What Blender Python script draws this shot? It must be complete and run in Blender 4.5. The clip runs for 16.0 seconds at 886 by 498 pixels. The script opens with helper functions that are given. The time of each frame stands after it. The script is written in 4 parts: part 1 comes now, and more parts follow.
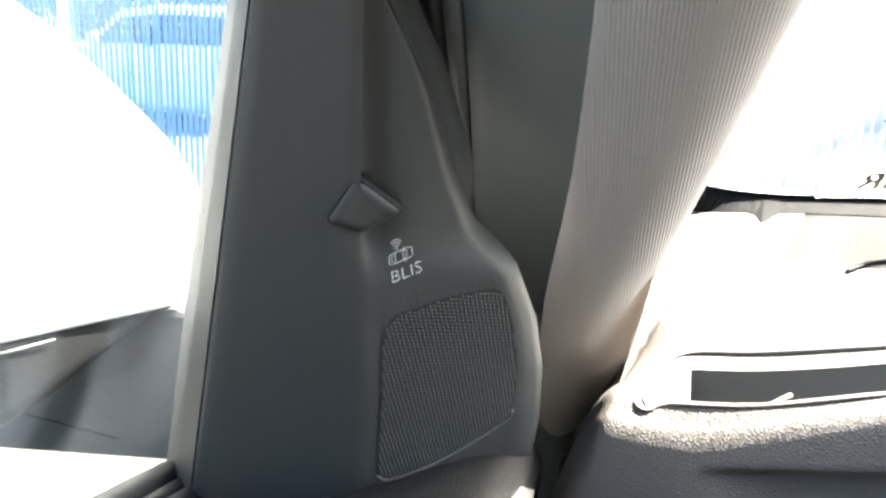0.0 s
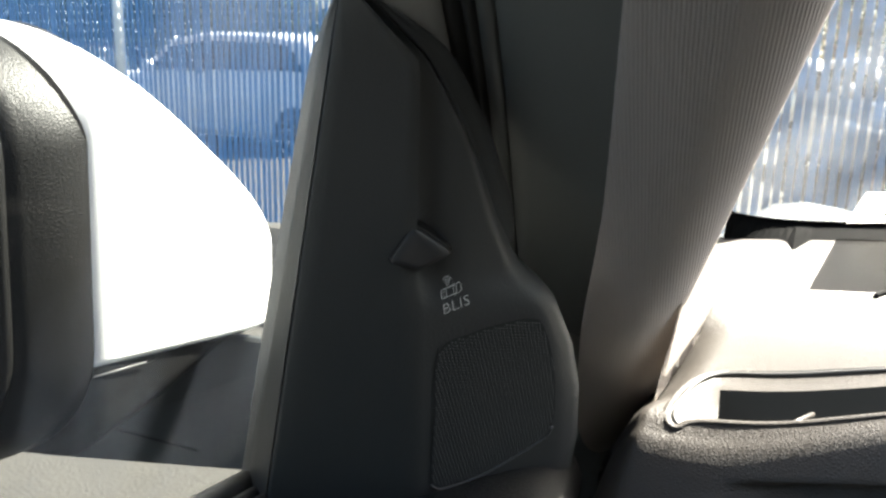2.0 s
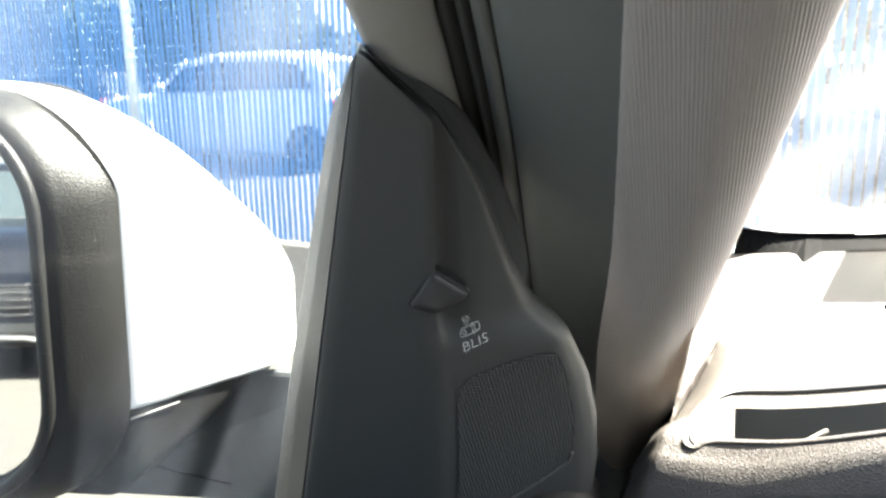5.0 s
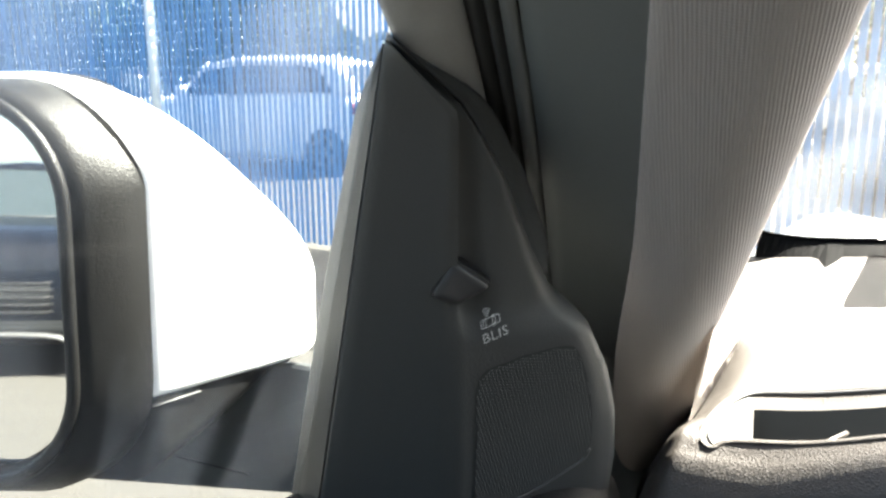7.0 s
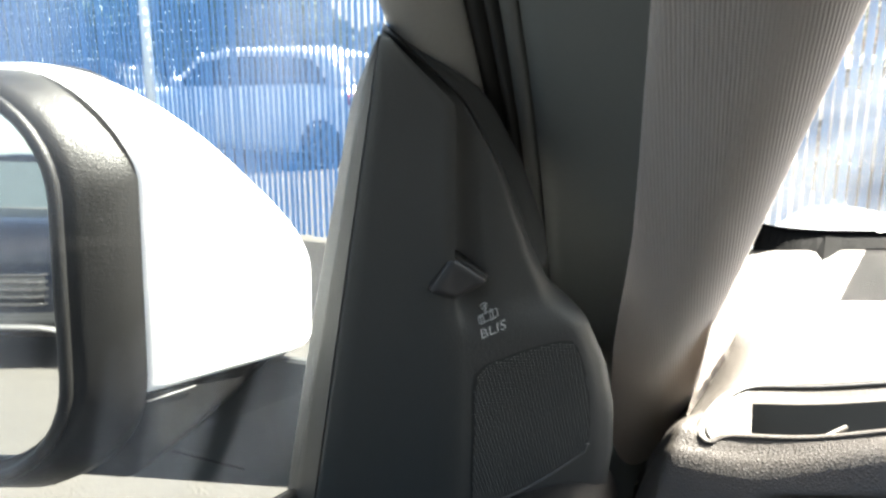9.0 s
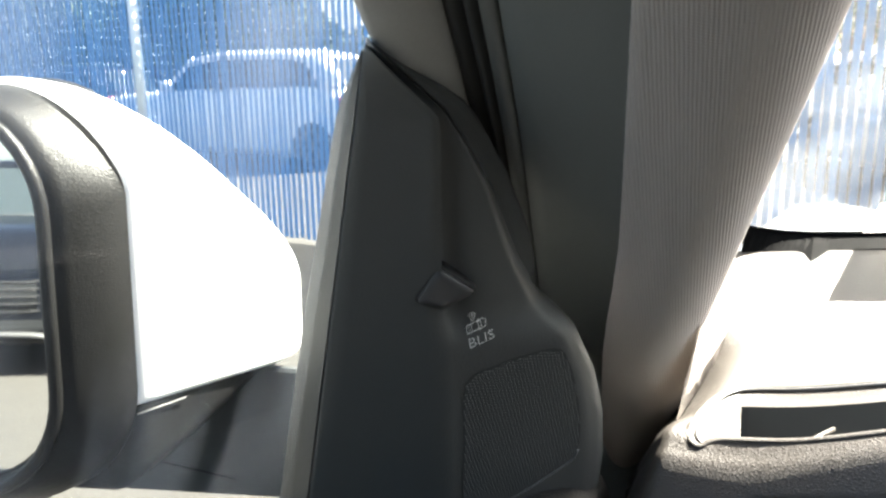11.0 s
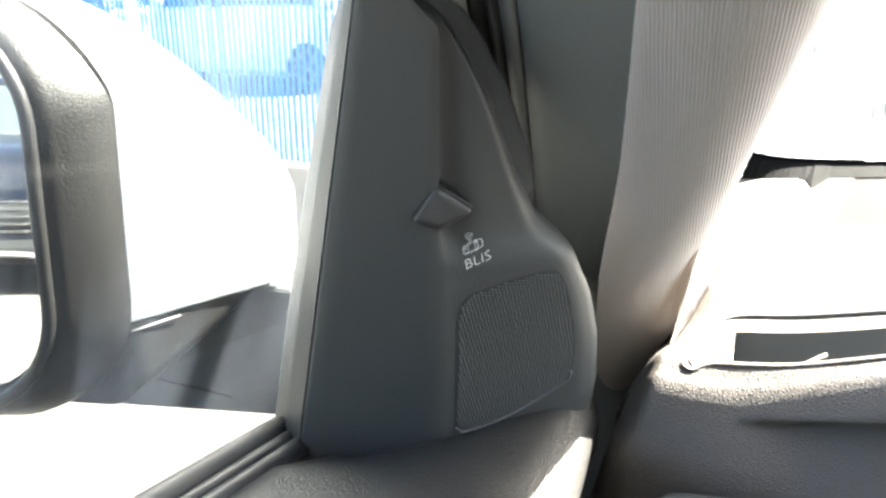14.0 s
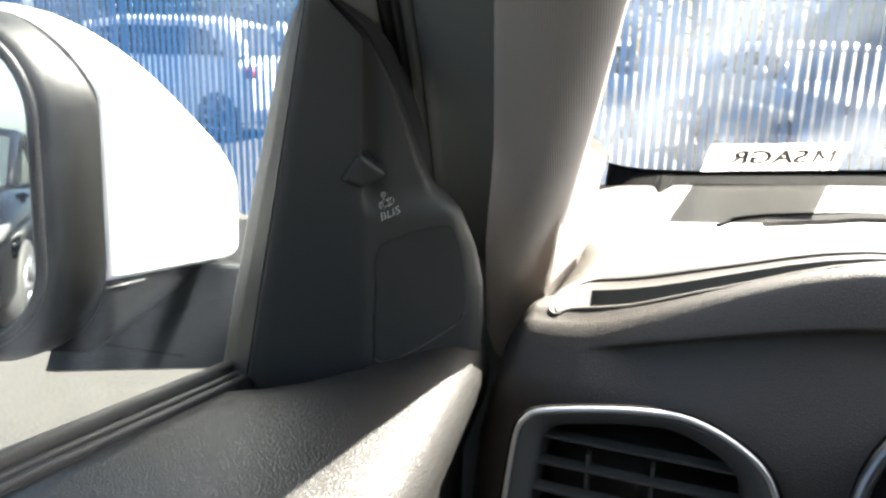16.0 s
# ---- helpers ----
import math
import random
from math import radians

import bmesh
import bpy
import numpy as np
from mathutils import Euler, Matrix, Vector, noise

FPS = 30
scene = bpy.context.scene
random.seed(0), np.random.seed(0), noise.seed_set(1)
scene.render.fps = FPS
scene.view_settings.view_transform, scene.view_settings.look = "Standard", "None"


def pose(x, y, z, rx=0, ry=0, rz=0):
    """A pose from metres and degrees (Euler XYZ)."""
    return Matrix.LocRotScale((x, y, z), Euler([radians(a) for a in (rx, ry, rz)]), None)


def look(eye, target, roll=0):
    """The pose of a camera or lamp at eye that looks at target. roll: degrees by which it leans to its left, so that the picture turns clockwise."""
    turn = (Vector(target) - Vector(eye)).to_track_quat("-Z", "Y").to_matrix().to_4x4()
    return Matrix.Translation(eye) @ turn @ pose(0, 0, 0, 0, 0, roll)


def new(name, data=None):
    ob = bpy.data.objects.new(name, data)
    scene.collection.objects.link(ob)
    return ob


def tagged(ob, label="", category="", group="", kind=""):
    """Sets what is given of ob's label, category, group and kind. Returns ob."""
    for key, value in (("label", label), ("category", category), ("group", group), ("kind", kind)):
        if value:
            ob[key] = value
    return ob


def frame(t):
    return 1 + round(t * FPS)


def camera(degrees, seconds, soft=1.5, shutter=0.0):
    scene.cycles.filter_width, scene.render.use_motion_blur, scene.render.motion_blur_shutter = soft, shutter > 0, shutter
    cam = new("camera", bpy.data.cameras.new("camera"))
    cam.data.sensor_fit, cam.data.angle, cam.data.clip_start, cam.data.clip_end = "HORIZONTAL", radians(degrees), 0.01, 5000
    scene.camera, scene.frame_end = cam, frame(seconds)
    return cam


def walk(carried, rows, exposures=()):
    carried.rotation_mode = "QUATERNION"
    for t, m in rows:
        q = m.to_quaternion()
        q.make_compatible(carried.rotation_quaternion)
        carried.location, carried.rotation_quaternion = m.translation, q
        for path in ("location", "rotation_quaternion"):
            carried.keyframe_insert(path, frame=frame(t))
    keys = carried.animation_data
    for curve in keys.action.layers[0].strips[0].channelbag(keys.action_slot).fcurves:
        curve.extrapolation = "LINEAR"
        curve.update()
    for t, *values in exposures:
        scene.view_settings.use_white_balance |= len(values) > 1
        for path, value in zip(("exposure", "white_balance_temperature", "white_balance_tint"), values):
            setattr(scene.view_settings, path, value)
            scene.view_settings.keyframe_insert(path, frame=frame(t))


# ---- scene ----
cam = camera(60.0, 16.0, soft=2.6)
cam.data.dof.use_dof, cam.data.dof.focus_distance, cam.data.dof.aperture_fstop = True, 0.265, 34.0
PATH = [
    (0, (0.012, -0.006, 1.255), (-0.738, 1.776, 0.744), 2.8),
    (0.5, (0.019, -0.016, 1.263), (-0.76, 1.752, 0.744), 1.0),
    (1, (0.021, -0.02, 1.261), (-0.812, 1.728, 0.759), 0.9),
    (1.5, (0.019, -0.029, 1.265), (-0.84, 1.71, 0.778), 1.4),
    (2, (0.022, -0.03, 1.267), (-0.841, 1.712, 0.797), 1.5),
    (2.5, (0.023, -0.034, 1.274), (-0.839, 1.712, 0.82), 1.4),
    (3, (0.024, -0.038, 1.276), (-0.835, 1.71, 0.821), 1.2),
    (3.5, (0.025, -0.041, 1.276), (-0.819, 1.716, 0.823), 1.2),
    (4, (0.024, -0.036, 1.277), (-0.829, 1.716, 0.826), 0.3),
    (6.5, (0.027, -0.041, 1.279), (-0.92, 1.666, 0.844), -1.1),
    (7, (0.025, -0.041, 1.275), (-0.915, 1.672, 0.845), -0.3),
    (7.5, (0.026, -0.042, 1.276), (-0.911, 1.673, 0.849), -0.3),
    (8, (0.026, -0.042, 1.278), (-0.913, 1.67, 0.843), -0.6),
    (8.5, (0.023, -0.039, 1.275), (-0.907, 1.674, 0.825), -0.2),
    (11, (0.025, -0.038, 1.278), (-0.888, 1.684, 0.829), -0.9),
    (11.5, (0.025, -0.036, 1.279), (-0.889, 1.673, 0.785), -1.5),
    (12, (0.023, -0.033, 1.278), (-0.878, 1.667, 0.731), -1.8),
    (12.5, (0.023, -0.034, 1.278), (-0.874, 1.656, 0.697), -1.6),
    (13, (0.021, -0.032, 1.273), (-0.862, 1.647, 0.639), -0.3),
    (13.5, (0.021, -0.032, 1.274), (-0.847, 1.645, 0.615), 0.1),
    (14, (0.023, -0.035, 1.275), (-0.857, 1.646, 0.641), 0.0),
    (14.5, (0.023, -0.037, 1.277), (-0.86, 1.654, 0.678), 0.8),
    (15, (0.034, -0.09, 1.276), (-0.748, 1.662, 0.711), 4.6),
    (15.5, (0.057, -0.111, 1.27), (-0.628, 1.694, 0.748), 3.1),
    (16, (0.059, -0.112, 1.264), (-0.63, 1.697, 0.76), 1.4),
]
WARMTH, TINT = 6700, 7
STOPS = [(0.0, 4.25), (0.5, 4.12), (1.0, 3.65), (1.5, 2.75), (2.0, 2.45), (3.0, 2.5), (3.5, 3.55), (4.0, 3.78), (6.5, 3.2), (8.5, 3.2), (11.0, 3.1), (12.0, 3.6), (13.0, 4.08), (13.5, 4.25), (14.5, 4.34), (15.0, 4.18), (15.5, 3.45), (16.0, 2.95)]
EXPOSURES = [(t, stops, WARMTH, TINT) for t, stops in STOPS]
walk(cam, [(t, look(eye, target, roll)) for t, eye, target, roll in PATH], EXPOSURES)

# ---- light ----
SUN_WAY = Vector((0.33, 0.575, 0.75)).normalized()
world = bpy.data.worlds.new("sky")
scene.world = world
world.use_nodes = True
wn = world.node_tree
sky = wn.nodes.new("ShaderNodeTexSky")
sky.sky_type, sky.sun_disc = "NISHITA", False
sky.sun_elevation = math.asin(SUN_WAY.z)
sky.sun_rotation = math.atan2(SUN_WAY.x, SUN_WAY.y)
sky.dust_density, sky.ozone_density = 4.0, 0.4
wn.links.new(sky.outputs[0], wn.nodes["Background"].inputs[0])
wn.nodes["Background"].inputs[1].default_value = 0.065
sun = new("sun", bpy.data.lights.new("sun", "SUN"))
sun.data.energy, sun.data.angle, sun.data.color = 8.5, radians(0.6), (1.0, 0.95, 0.87)
sun.matrix_world = look((0, 0, 30), Vector((0, 0, 30)) - SUN_WAY)


# ---- materials ----
def material(name, colour, rough=0.5, metal=0.0, grain=0.0, grain_size=0.002, bump=0.0, stains=0.15, stain_size=0.2, coat=0.0, tint=None, spec=0.5):
    """A plain surface with fine grain and larger blotches, sizes in metres."""
    m = bpy.data.materials.new(name)
    m.use_nodes = True
    n, l = m.node_tree.nodes, m.node_tree.links
    b = n["Principled BSDF"]
    b.inputs["Roughness"].default_value, b.inputs["Metallic"].default_value = rough, metal
    b.inputs["Coat Weight"].default_value, b.inputs["Coat Roughness"].default_value = coat, 0.05
    b.inputs["Specular IOR Level"].default_value = spec
    co = n.new("ShaderNodeTexCoord")
    big = n.new("ShaderNodeTexNoise")
    big.inputs["Scale"].default_value, big.inputs["Detail"].default_value = 1 / stain_size, 6
    l.new(co.outputs["Object"], big.inputs["Vector"])
    fine = n.new("ShaderNodeTexNoise")
    fine.inputs["Scale"].default_value, fine.inputs["Detail"].default_value = 1 / grain_size, 2
    l.new(co.outputs["Object"], fine.inputs["Vector"])
    mix = n.new("ShaderNodeMix")
    mix.data_type = "RGBA"
    dark = [c * (1 - stains) for c in colour]
    light = [min(1, c * (1 + stains)) for c in (tint or colour)]
    mix.inputs["A"].default_value, mix.inputs["B"].default_value = (*dark, 1), (*light, 1)
    add = n.new("ShaderNodeMath")
    add.operation = "MULTIPLY_ADD"
    add.inputs[1].default_value = grain
    l.new(fine.outputs[0], add.inputs[0]), l.new(big.outputs[0], add.inputs[2])
    l.new(add.outputs[0], mix.inputs["Factor"]), l.new(mix.outputs["Result"], b.inputs["Base Color"])
    if bump:
        bp = n.new("ShaderNodeBump")
        bp.inputs["Strength"].default_value, bp.inputs["Distance"].default_value = bump, grain_size * 0.5
        l.new(fine.outputs[0], bp.inputs["Height"]), l.new(bp.outputs[0], b.inputs["Normal"])
    return m


def cell_relief(m, size, strength, depth, stretch=(1, 1, 1)):
    """Adds the cell-shaped grain of moulded leather."""
    n, l = m.node_tree.nodes, m.node_tree.links
    co, mp, v, bp = (n.new("ShaderNode" + k) for k in ("TexCoord", "Mapping", "TexVoronoi", "Bump"))
    mp.inputs["Scale"].default_value = stretch
    v.feature = "DISTANCE_TO_EDGE"
    v.inputs["Scale"].default_value = 1 / size
    bp.inputs["Strength"].default_value, bp.inputs["Distance"].default_value = strength, depth
    l.new(co.outputs["Object"], mp.inputs["Vector"]), l.new(mp.outputs[0], v.inputs["Vector"])
    l.new(v.outputs["Distance"], bp.inputs["Height"]), l.new(bp.outputs[0], n["Principled BSDF"].inputs["Normal"])
    return m


def ribs(m, pitch, way, strength, depth, across=(0.3, -0.7, 0.65)):
    """Adds the fine ribs of a woven cloth, stacked along one direction, with a slub in the yarn."""
    n, l = m.node_tree.nodes, m.node_tree.links
    co, dot, mul, wob, mad, sine, bp = (n.new("ShaderNode" + k) for k in ("TexCoord", "VectorMath", "Math", "TexNoise", "Math", "Math", "Bump"))
    dot.operation, dot.inputs[1].default_value = "DOT_PRODUCT", Vector(way).normalized()
    mul.operation, mul.inputs[1].default_value = "MULTIPLY", 2 * math.pi / pitch
    wob.inputs["Scale"].default_value = 120
    mad.operation, mad.inputs[1].default_value = "MULTIPLY_ADD", 2.2
    sine.operation = "SINE"
    bp.inputs["Strength"].default_value, bp.inputs["Distance"].default_value = strength, depth
    l.new(co.outputs["Object"], dot.inputs[0]), l.new(dot.outputs["Value"], mul.inputs[0])
    l.new(co.outputs["Object"], wob.inputs["Vector"]), l.new(wob.outputs[0], mad.inputs[0]), l.new(mul.outputs[0], mad.inputs[2])
    along, times, wave, both = (n.new("ShaderNode" + k) for k in ("VectorMath", "Math", "Math", "Math"))
    along.operation, along.inputs[1].default_value = "DOT_PRODUCT", Vector(across).normalized()
    times.operation, times.inputs[1].default_value = "MULTIPLY", 2 * math.pi / (pitch * 0.9)
    wave.operation, both.operation, both.inputs[1].default_value = "SINE", "MULTIPLY_ADD", 0.55
    l.new(co.outputs["Object"], along.inputs[0]), l.new(along.outputs["Value"], times.inputs[0]), l.new(times.outputs[0], wave.inputs[0])
    l.new(mad.outputs[0], sine.inputs[0]), l.new(wave.outputs[0], both.inputs[0]), l.new(sine.outputs[0], both.inputs[2])
    l.new(both.outputs[0], bp.inputs["Height"]), l.new(bp.outputs[0], n["Principled BSDF"].inputs["Normal"])
    return m


def glass(name, dust, tint=(1, 1, 1), streak=(1, 1, 1), gloss=1.0, turn=(0, 0, 0), low=0.35, high=0.75, least=0.6, most=1.6):
    """A thin pane: clear, mirror-like at a slant, with a film of dust and wiping marks."""
    m = bpy.data.materials.new(name)
    m.use_nodes = True
    n, l = m.node_tree.nodes, m.node_tree.links
    n.remove(n["Principled BSDF"])
    clear, shine, film = (n.new("ShaderNodeBsdf" + k) for k in ("Transparent", "Glossy", "Diffuse"))
    clear.inputs[0].default_value = (*tint, 1)
    shine.inputs["Roughness"].default_value = 0.0
    film.inputs[0].default_value = (0.75, 0.78, 0.8, 1)
    through_film = n.new("ShaderNodeBsdfTranslucent")
    through_film.inputs[0].default_value = (0.75, 0.78, 0.8, 1)
    both = n.new("ShaderNodeMixShader")
    l.new(film.outputs[0], both.inputs[1]), l.new(through_film.outputs[0], both.inputs[2])
    lw, fr, base = n.new("ShaderNodeLayerWeight"), n.new("ShaderNodeMath"), n.new("ShaderNodeMath")
    lw.inputs["Blend"].default_value = 0.5
    fr.operation, fr.inputs[1].default_value = "POWER", 5.0
    base.operation, base.inputs[1].default_value, base.inputs[2].default_value = "MULTIPLY_ADD", 0.9, 0.07
    l.new(lw.outputs["Facing"], fr.inputs[0]), l.new(fr.outputs[0], base.inputs[0])
    a, b = n.new("ShaderNodeMixShader"), n.new("ShaderNodeMixShader")
    gain = n.new("ShaderNodeMath")
    gain.operation = "MULTIPLY"
    gain.inputs[1].default_value = gloss
    l.new(base.outputs[0], gain.inputs[0]), l.new(gain.outputs[0], a.inputs[0])
    l.new(clear.outputs[0], a.inputs[1]), l.new(shine.outputs[0], a.inputs[2])
    co, mp, no, ra = (n.new("ShaderNode" + k) for k in ("TexCoord", "Mapping", "TexNoise", "ValToRGB"))
    mp.inputs["Scale"].default_value, mp.inputs["Rotation"].default_value = streak, [radians(a) for a in turn]
    no.inputs["Scale"].default_value, no.inputs["Detail"].default_value = 9, 5
    ra.color_ramp.elements[0].position, ra.color_ramp.elements[1].position = low, high
    ra.color_ramp.elements[0].color = (dust * least,) * 3 + (1,)
    ra.color_ramp.elements[1].color = (dust * most,) * 3 + (1,)
    l.new(co.outputs["Object"], mp.inputs["Vector"]), l.new(mp.outputs[0], no.inputs["Vector"])
    l.new(no.outputs[0], ra.inputs[0]), l.new(ra.outputs[0], b.inputs[0])
    l.new(a.outputs[0], b.inputs[1]), l.new(both.outputs[0], b.inputs[2])
    l.new(b.outputs[0], n["Material Output"].inputs[0])
    return m


def specks(m, spacing, share, colour):
    """Adds loose dust specks, about one in each cell of the spacing."""
    n, l = m.node_tree.nodes, m.node_tree.links
    b = n["Principled BSDF"]
    old = b.inputs["Base Color"].links[0].from_socket
    co, v, less, mx = (n.new("ShaderNode" + k) for k in ("TexCoord", "TexVoronoi", "Math", "Mix"))
    v.inputs["Scale"].default_value = 1 / spacing
    less.operation, less.inputs[1].default_value = "LESS_THAN", share
    some, skip = n.new("ShaderNodeMath"), n.new("ShaderNodeMath")
    some.operation, some.inputs[1].default_value, skip.operation = "GREATER_THAN", 0.42, "ADD"
    l.new(v.outputs["Color"], some.inputs[0]), l.new(some.outputs[0], skip.inputs[0]), l.new(v.outputs["Distance"], skip.inputs[1])
    mx.data_type = "RGBA"
    mx.inputs["B"].default_value = (*colour, 1)
    l.new(co.outputs["Object"], v.inputs["Vector"]), l.new(skip.outputs[0], less.inputs[0]), l.new(less.outputs[0], mx.inputs["Factor"])
    l.new(old, mx.inputs["A"]), l.new(mx.outputs["Result"], b.inputs["Base Color"])
    return m


def varied(m, amount):
    """Lets alike pieces differ a little in brightness."""
    n, l = m.node_tree.nodes, m.node_tree.links
    b = n["Principled BSDF"]
    old = b.inputs["Base Color"].links[0].from_socket
    info, rng, hsv = (n.new("ShaderNode" + k) for k in ("ObjectInfo", "MapRange", "HueSaturation"))
    rng.inputs["To Min"].default_value, rng.inputs["To Max"].default_value = 1 - amount, 1 + amount
    l.new(info.outputs["Random"], rng.inputs["Value"]), l.new(rng.outputs[0], hsv.inputs["Value"])
    l.new(old, hsv.inputs["Color"]), l.new(hsv.outputs[0], b.inputs["Base Color"])
    return m


def see_through(m, colour, amount):
    """Lets some light glow through thin plastic."""
    n, l = m.node_tree.nodes, m.node_tree.links
    tr, mx = n.new("ShaderNodeBsdfTranslucent"), n.new("ShaderNodeMixShader")
    tr.inputs[0].default_value, mx.inputs[0].default_value = (*colour, 1), amount
    l.new(n["Principled BSDF"].outputs[0], mx.inputs[1]), l.new(tr.outputs[0], mx.inputs[2]), l.new(mx.outputs[0], n["Material Output"].inputs[0])
    return m


pale_trim = material("grey_trim", (0.014, 0.0138, 0.0135), 0.7, stains=0.08, spec=0.2)
black_plastic = material("black_plastic", (0.050, 0.0518, 0.0508), 0.55, grain=0.5, grain_size=0.0007, bump=0.25, stains=0.12)
frame_grey = material("frame_grey", (0.29, 0.29, 0.278), 0.55, grain=0.4, grain_size=0.001, bump=0.1)
door_frame_black = material("door_frame_black", (0.135, 0.150, 0.152), 0.6, grain=0.3, grain_size=0.001, bump=0.1)
post_black = material("post_black", (0.115, 0.124, 0.123), 0.6, grain=0.3, grain_size=0.001, bump=0.1)
edge_grey = material("edge_grey", (0.043, 0.0415, 0.038), 0.6, grain=0.6, grain_size=0.001, bump=0.2, stains=0.2, stain_size=0.05)
rubber = material("rubber", (0.062, 0.065, 0.065), 0.7, stains=0.2, spec=0.15)
leather = cell_relief(material("moulded_leather", (0.024, 0.0232, 0.0225), 0.42, stains=0.12, spec=0.42), 0.0012, 1.0, 0.0005, (1, 1, 1))
dash_top_skin = cell_relief(material("dash_top_skin", (0.036, 0.0312, 0.0268), 0.48, stains=0.15, spec=0.55), 0.00085, 0.8, 0.0004, (0.6, 1.0, 1.0))
cloth = ribs(material("pillar_cloth", (0.37, 0.345, 0.327), 0.85, grain=0.4, grain_size=0.001, stains=0.06, spec=0.2), 0.00095, (1.0, 0.22, 0.08), 0.6, 0.00025)
plain_cloth = material("plain_cloth", (0.27, 0.245, 0.222), 0.85, grain=0.4, grain_size=0.001, bump=0.15, stains=0.06, spec=0.2)
headliner_cloth = material("headliner_cloth", (0.45, 0.43, 0.40), 0.9, grain=0.5, grain_size=0.001, bump=0.2, stains=0.05)
for m, weight, tone in ((dash_top_skin, 0.02, (1.0, 0.95, 0.88, 1)), (cloth, 0.25, (1.0, 0.92, 0.85, 1)), (plain_cloth, 0.25, (1.0, 0.93, 0.86, 1))):
    skin = m.node_tree.nodes["Principled BSDF"].inputs
    skin["Sheen Weight"].default_value, skin["Sheen Roughness"].default_value, skin["Sheen Tint"].default_value = weight, 0.45, tone
# subsurface scatter in the cloth stands in for glow along the pillar's bright edge
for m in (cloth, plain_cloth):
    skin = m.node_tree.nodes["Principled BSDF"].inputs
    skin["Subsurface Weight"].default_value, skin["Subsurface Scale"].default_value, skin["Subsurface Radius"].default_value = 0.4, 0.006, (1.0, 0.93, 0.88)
white_paint = material("white_paint", (0.80, 0.80, 0.80), 0.35, coat=1.0, stains=0.02)
mirror_plastic = material("mirror_plastic", (0.0042, 0.0041, 0.004), 0.42, grain=1.2, grain_size=0.00065, bump=0.7, stains=0.35, stain_size=0.02, spec=0.2)
# near-black for the mirror's underside: its shade is put into the colour
shade_plastic = material("shade_plastic", (0.0048, 0.0048, 0.005), 0.55, grain=0.6, grain_size=0.0006, bump=0.2, stains=0.3, stain_size=0.03, spec=0.1)
arm_plastic = material("arm_plastic", (0.027, 0.0295, 0.031), 0.6, grain=0.6, grain_size=0.001, bump=0.2, stains=0.2, stain_size=0.03, spec=0.25)
specks(mirror_plastic, 0.0028, 0.035, (0.30, 0.29, 0.27))
mirror_glass = material("mirror_glass", (0.93, 0.94, 0.94), 0.01, 1.0, stains=0.01)
dull_chrome = material("dull_chrome", (0.22, 0.22, 0.23), 0.4, 1.0, stains=0.05)
bar_grey = material("bar_grey", (0.010, 0.010, 0.0105), 0.45, spec=0.2)
chrome = material("satin_chrome", (0.75, 0.76, 0.78), 0.38, 1.0, stains=0.05)
grille_black = material("grille_black", (0.009, 0.009, 0.0095), 0.6, stains=0.1)
dot_grey = material("dot_grey", (0.085, 0.088, 0.088), 0.35)
grille_base = material("grille_base", (0.026, 0.0275, 0.0272), 0.6, grain=0.4, grain_size=0.001, stains=0.1)
lip_grey = material("lip_grey", (0.09, 0.09, 0.09), 0.4)
white_print = material("white_print", (0.8, 0.8, 0.78), 0.5, stains=0.03)
lamp_lens = material("lamp_lens", (0.040, 0.040, 0.041), 0.35, grain=0.6, grain_size=0.003, stains=0.25, stain_size=0.01)
paper = material("sticker_paper", (0.85, 0.85, 0.84), 0.6, stains=0.03)
see_through(paper, (0.9, 0.9, 0.88), 0.72)
print_ink = material("print_ink", (0.035, 0.032, 0.028), 0.6, grain=1.0, grain_size=0.002, stains=0.5, stain_size=0.006)
frit_black = material("frit_black", (0.0045, 0.005, 0.0055), 0.75, spec=0.06)
screen_glass = glass("screen_glass", 0.026, (0.93, 0.97, 0.95), (1, 1, 0.6), gloss=0.35, low=0.42, high=0.72, least=0.5, most=5.0)
door_glass = glass("door_glass", 0.025, (0.92, 0.97, 0.96), (1.0, 4.5, 0.9), gloss=0.3, turn=(-38, 0, 0), low=0.42, high=0.70, least=0.3, most=7.0)
asphalt = material("asphalt", (0.0068, 0.0063, 0.0056), 0.9, grain=0.9, grain_size=0.012, bump=0.8, stains=0.5, stain_size=0.16, tint=(0.0175, 0.016, 0.0138))
slat_blue = varied(material("slat_blue", (0.07, 0.16, 0.31), 0.45, stains=0.25, stain_size=0.5), 0.18)
see_through(slat_blue, (0.15, 0.27, 0.43), 0.45)
wire_coat = material("coated_wire", (0.05, 0.12, 0.27), 0.5, stains=0.2, stain_size=0.1)
galvanised = material("galvanised_steel", (0.72, 0.74, 0.73), 0.45, 0.2, stains=0.2, stain_size=0.1)
tyre_rubber = material("tyre_rubber", (0.025, 0.025, 0.025), 0.8)
rim_alloy = material("rim_alloy", (0.16, 0.16, 0.17), 0.35, 0.8)
guard_silver = material("guard_silver", (0.035, 0.035, 0.036), 0.5, 0.3)
dark_pane = material("dark_pane", (0.015, 0.02, 0.022), 0.05, spec=0.22, stains=0.1)
lamp_clear = material("headlamp_clear", (0.07, 0.073, 0.076), 0.12, 0.0, grain=0.8, grain_size=0.03, stains=0.3, stain_size=0.05)
lamp_red = material("lamp_red", (0.25, 0.02, 0.02), 0.2, coat=0.5)
bark = material("bark", (0.12, 0.09, 0.065), 0.9, grain=1, grain_size=0.02, bump=0.6, stains=0.3)
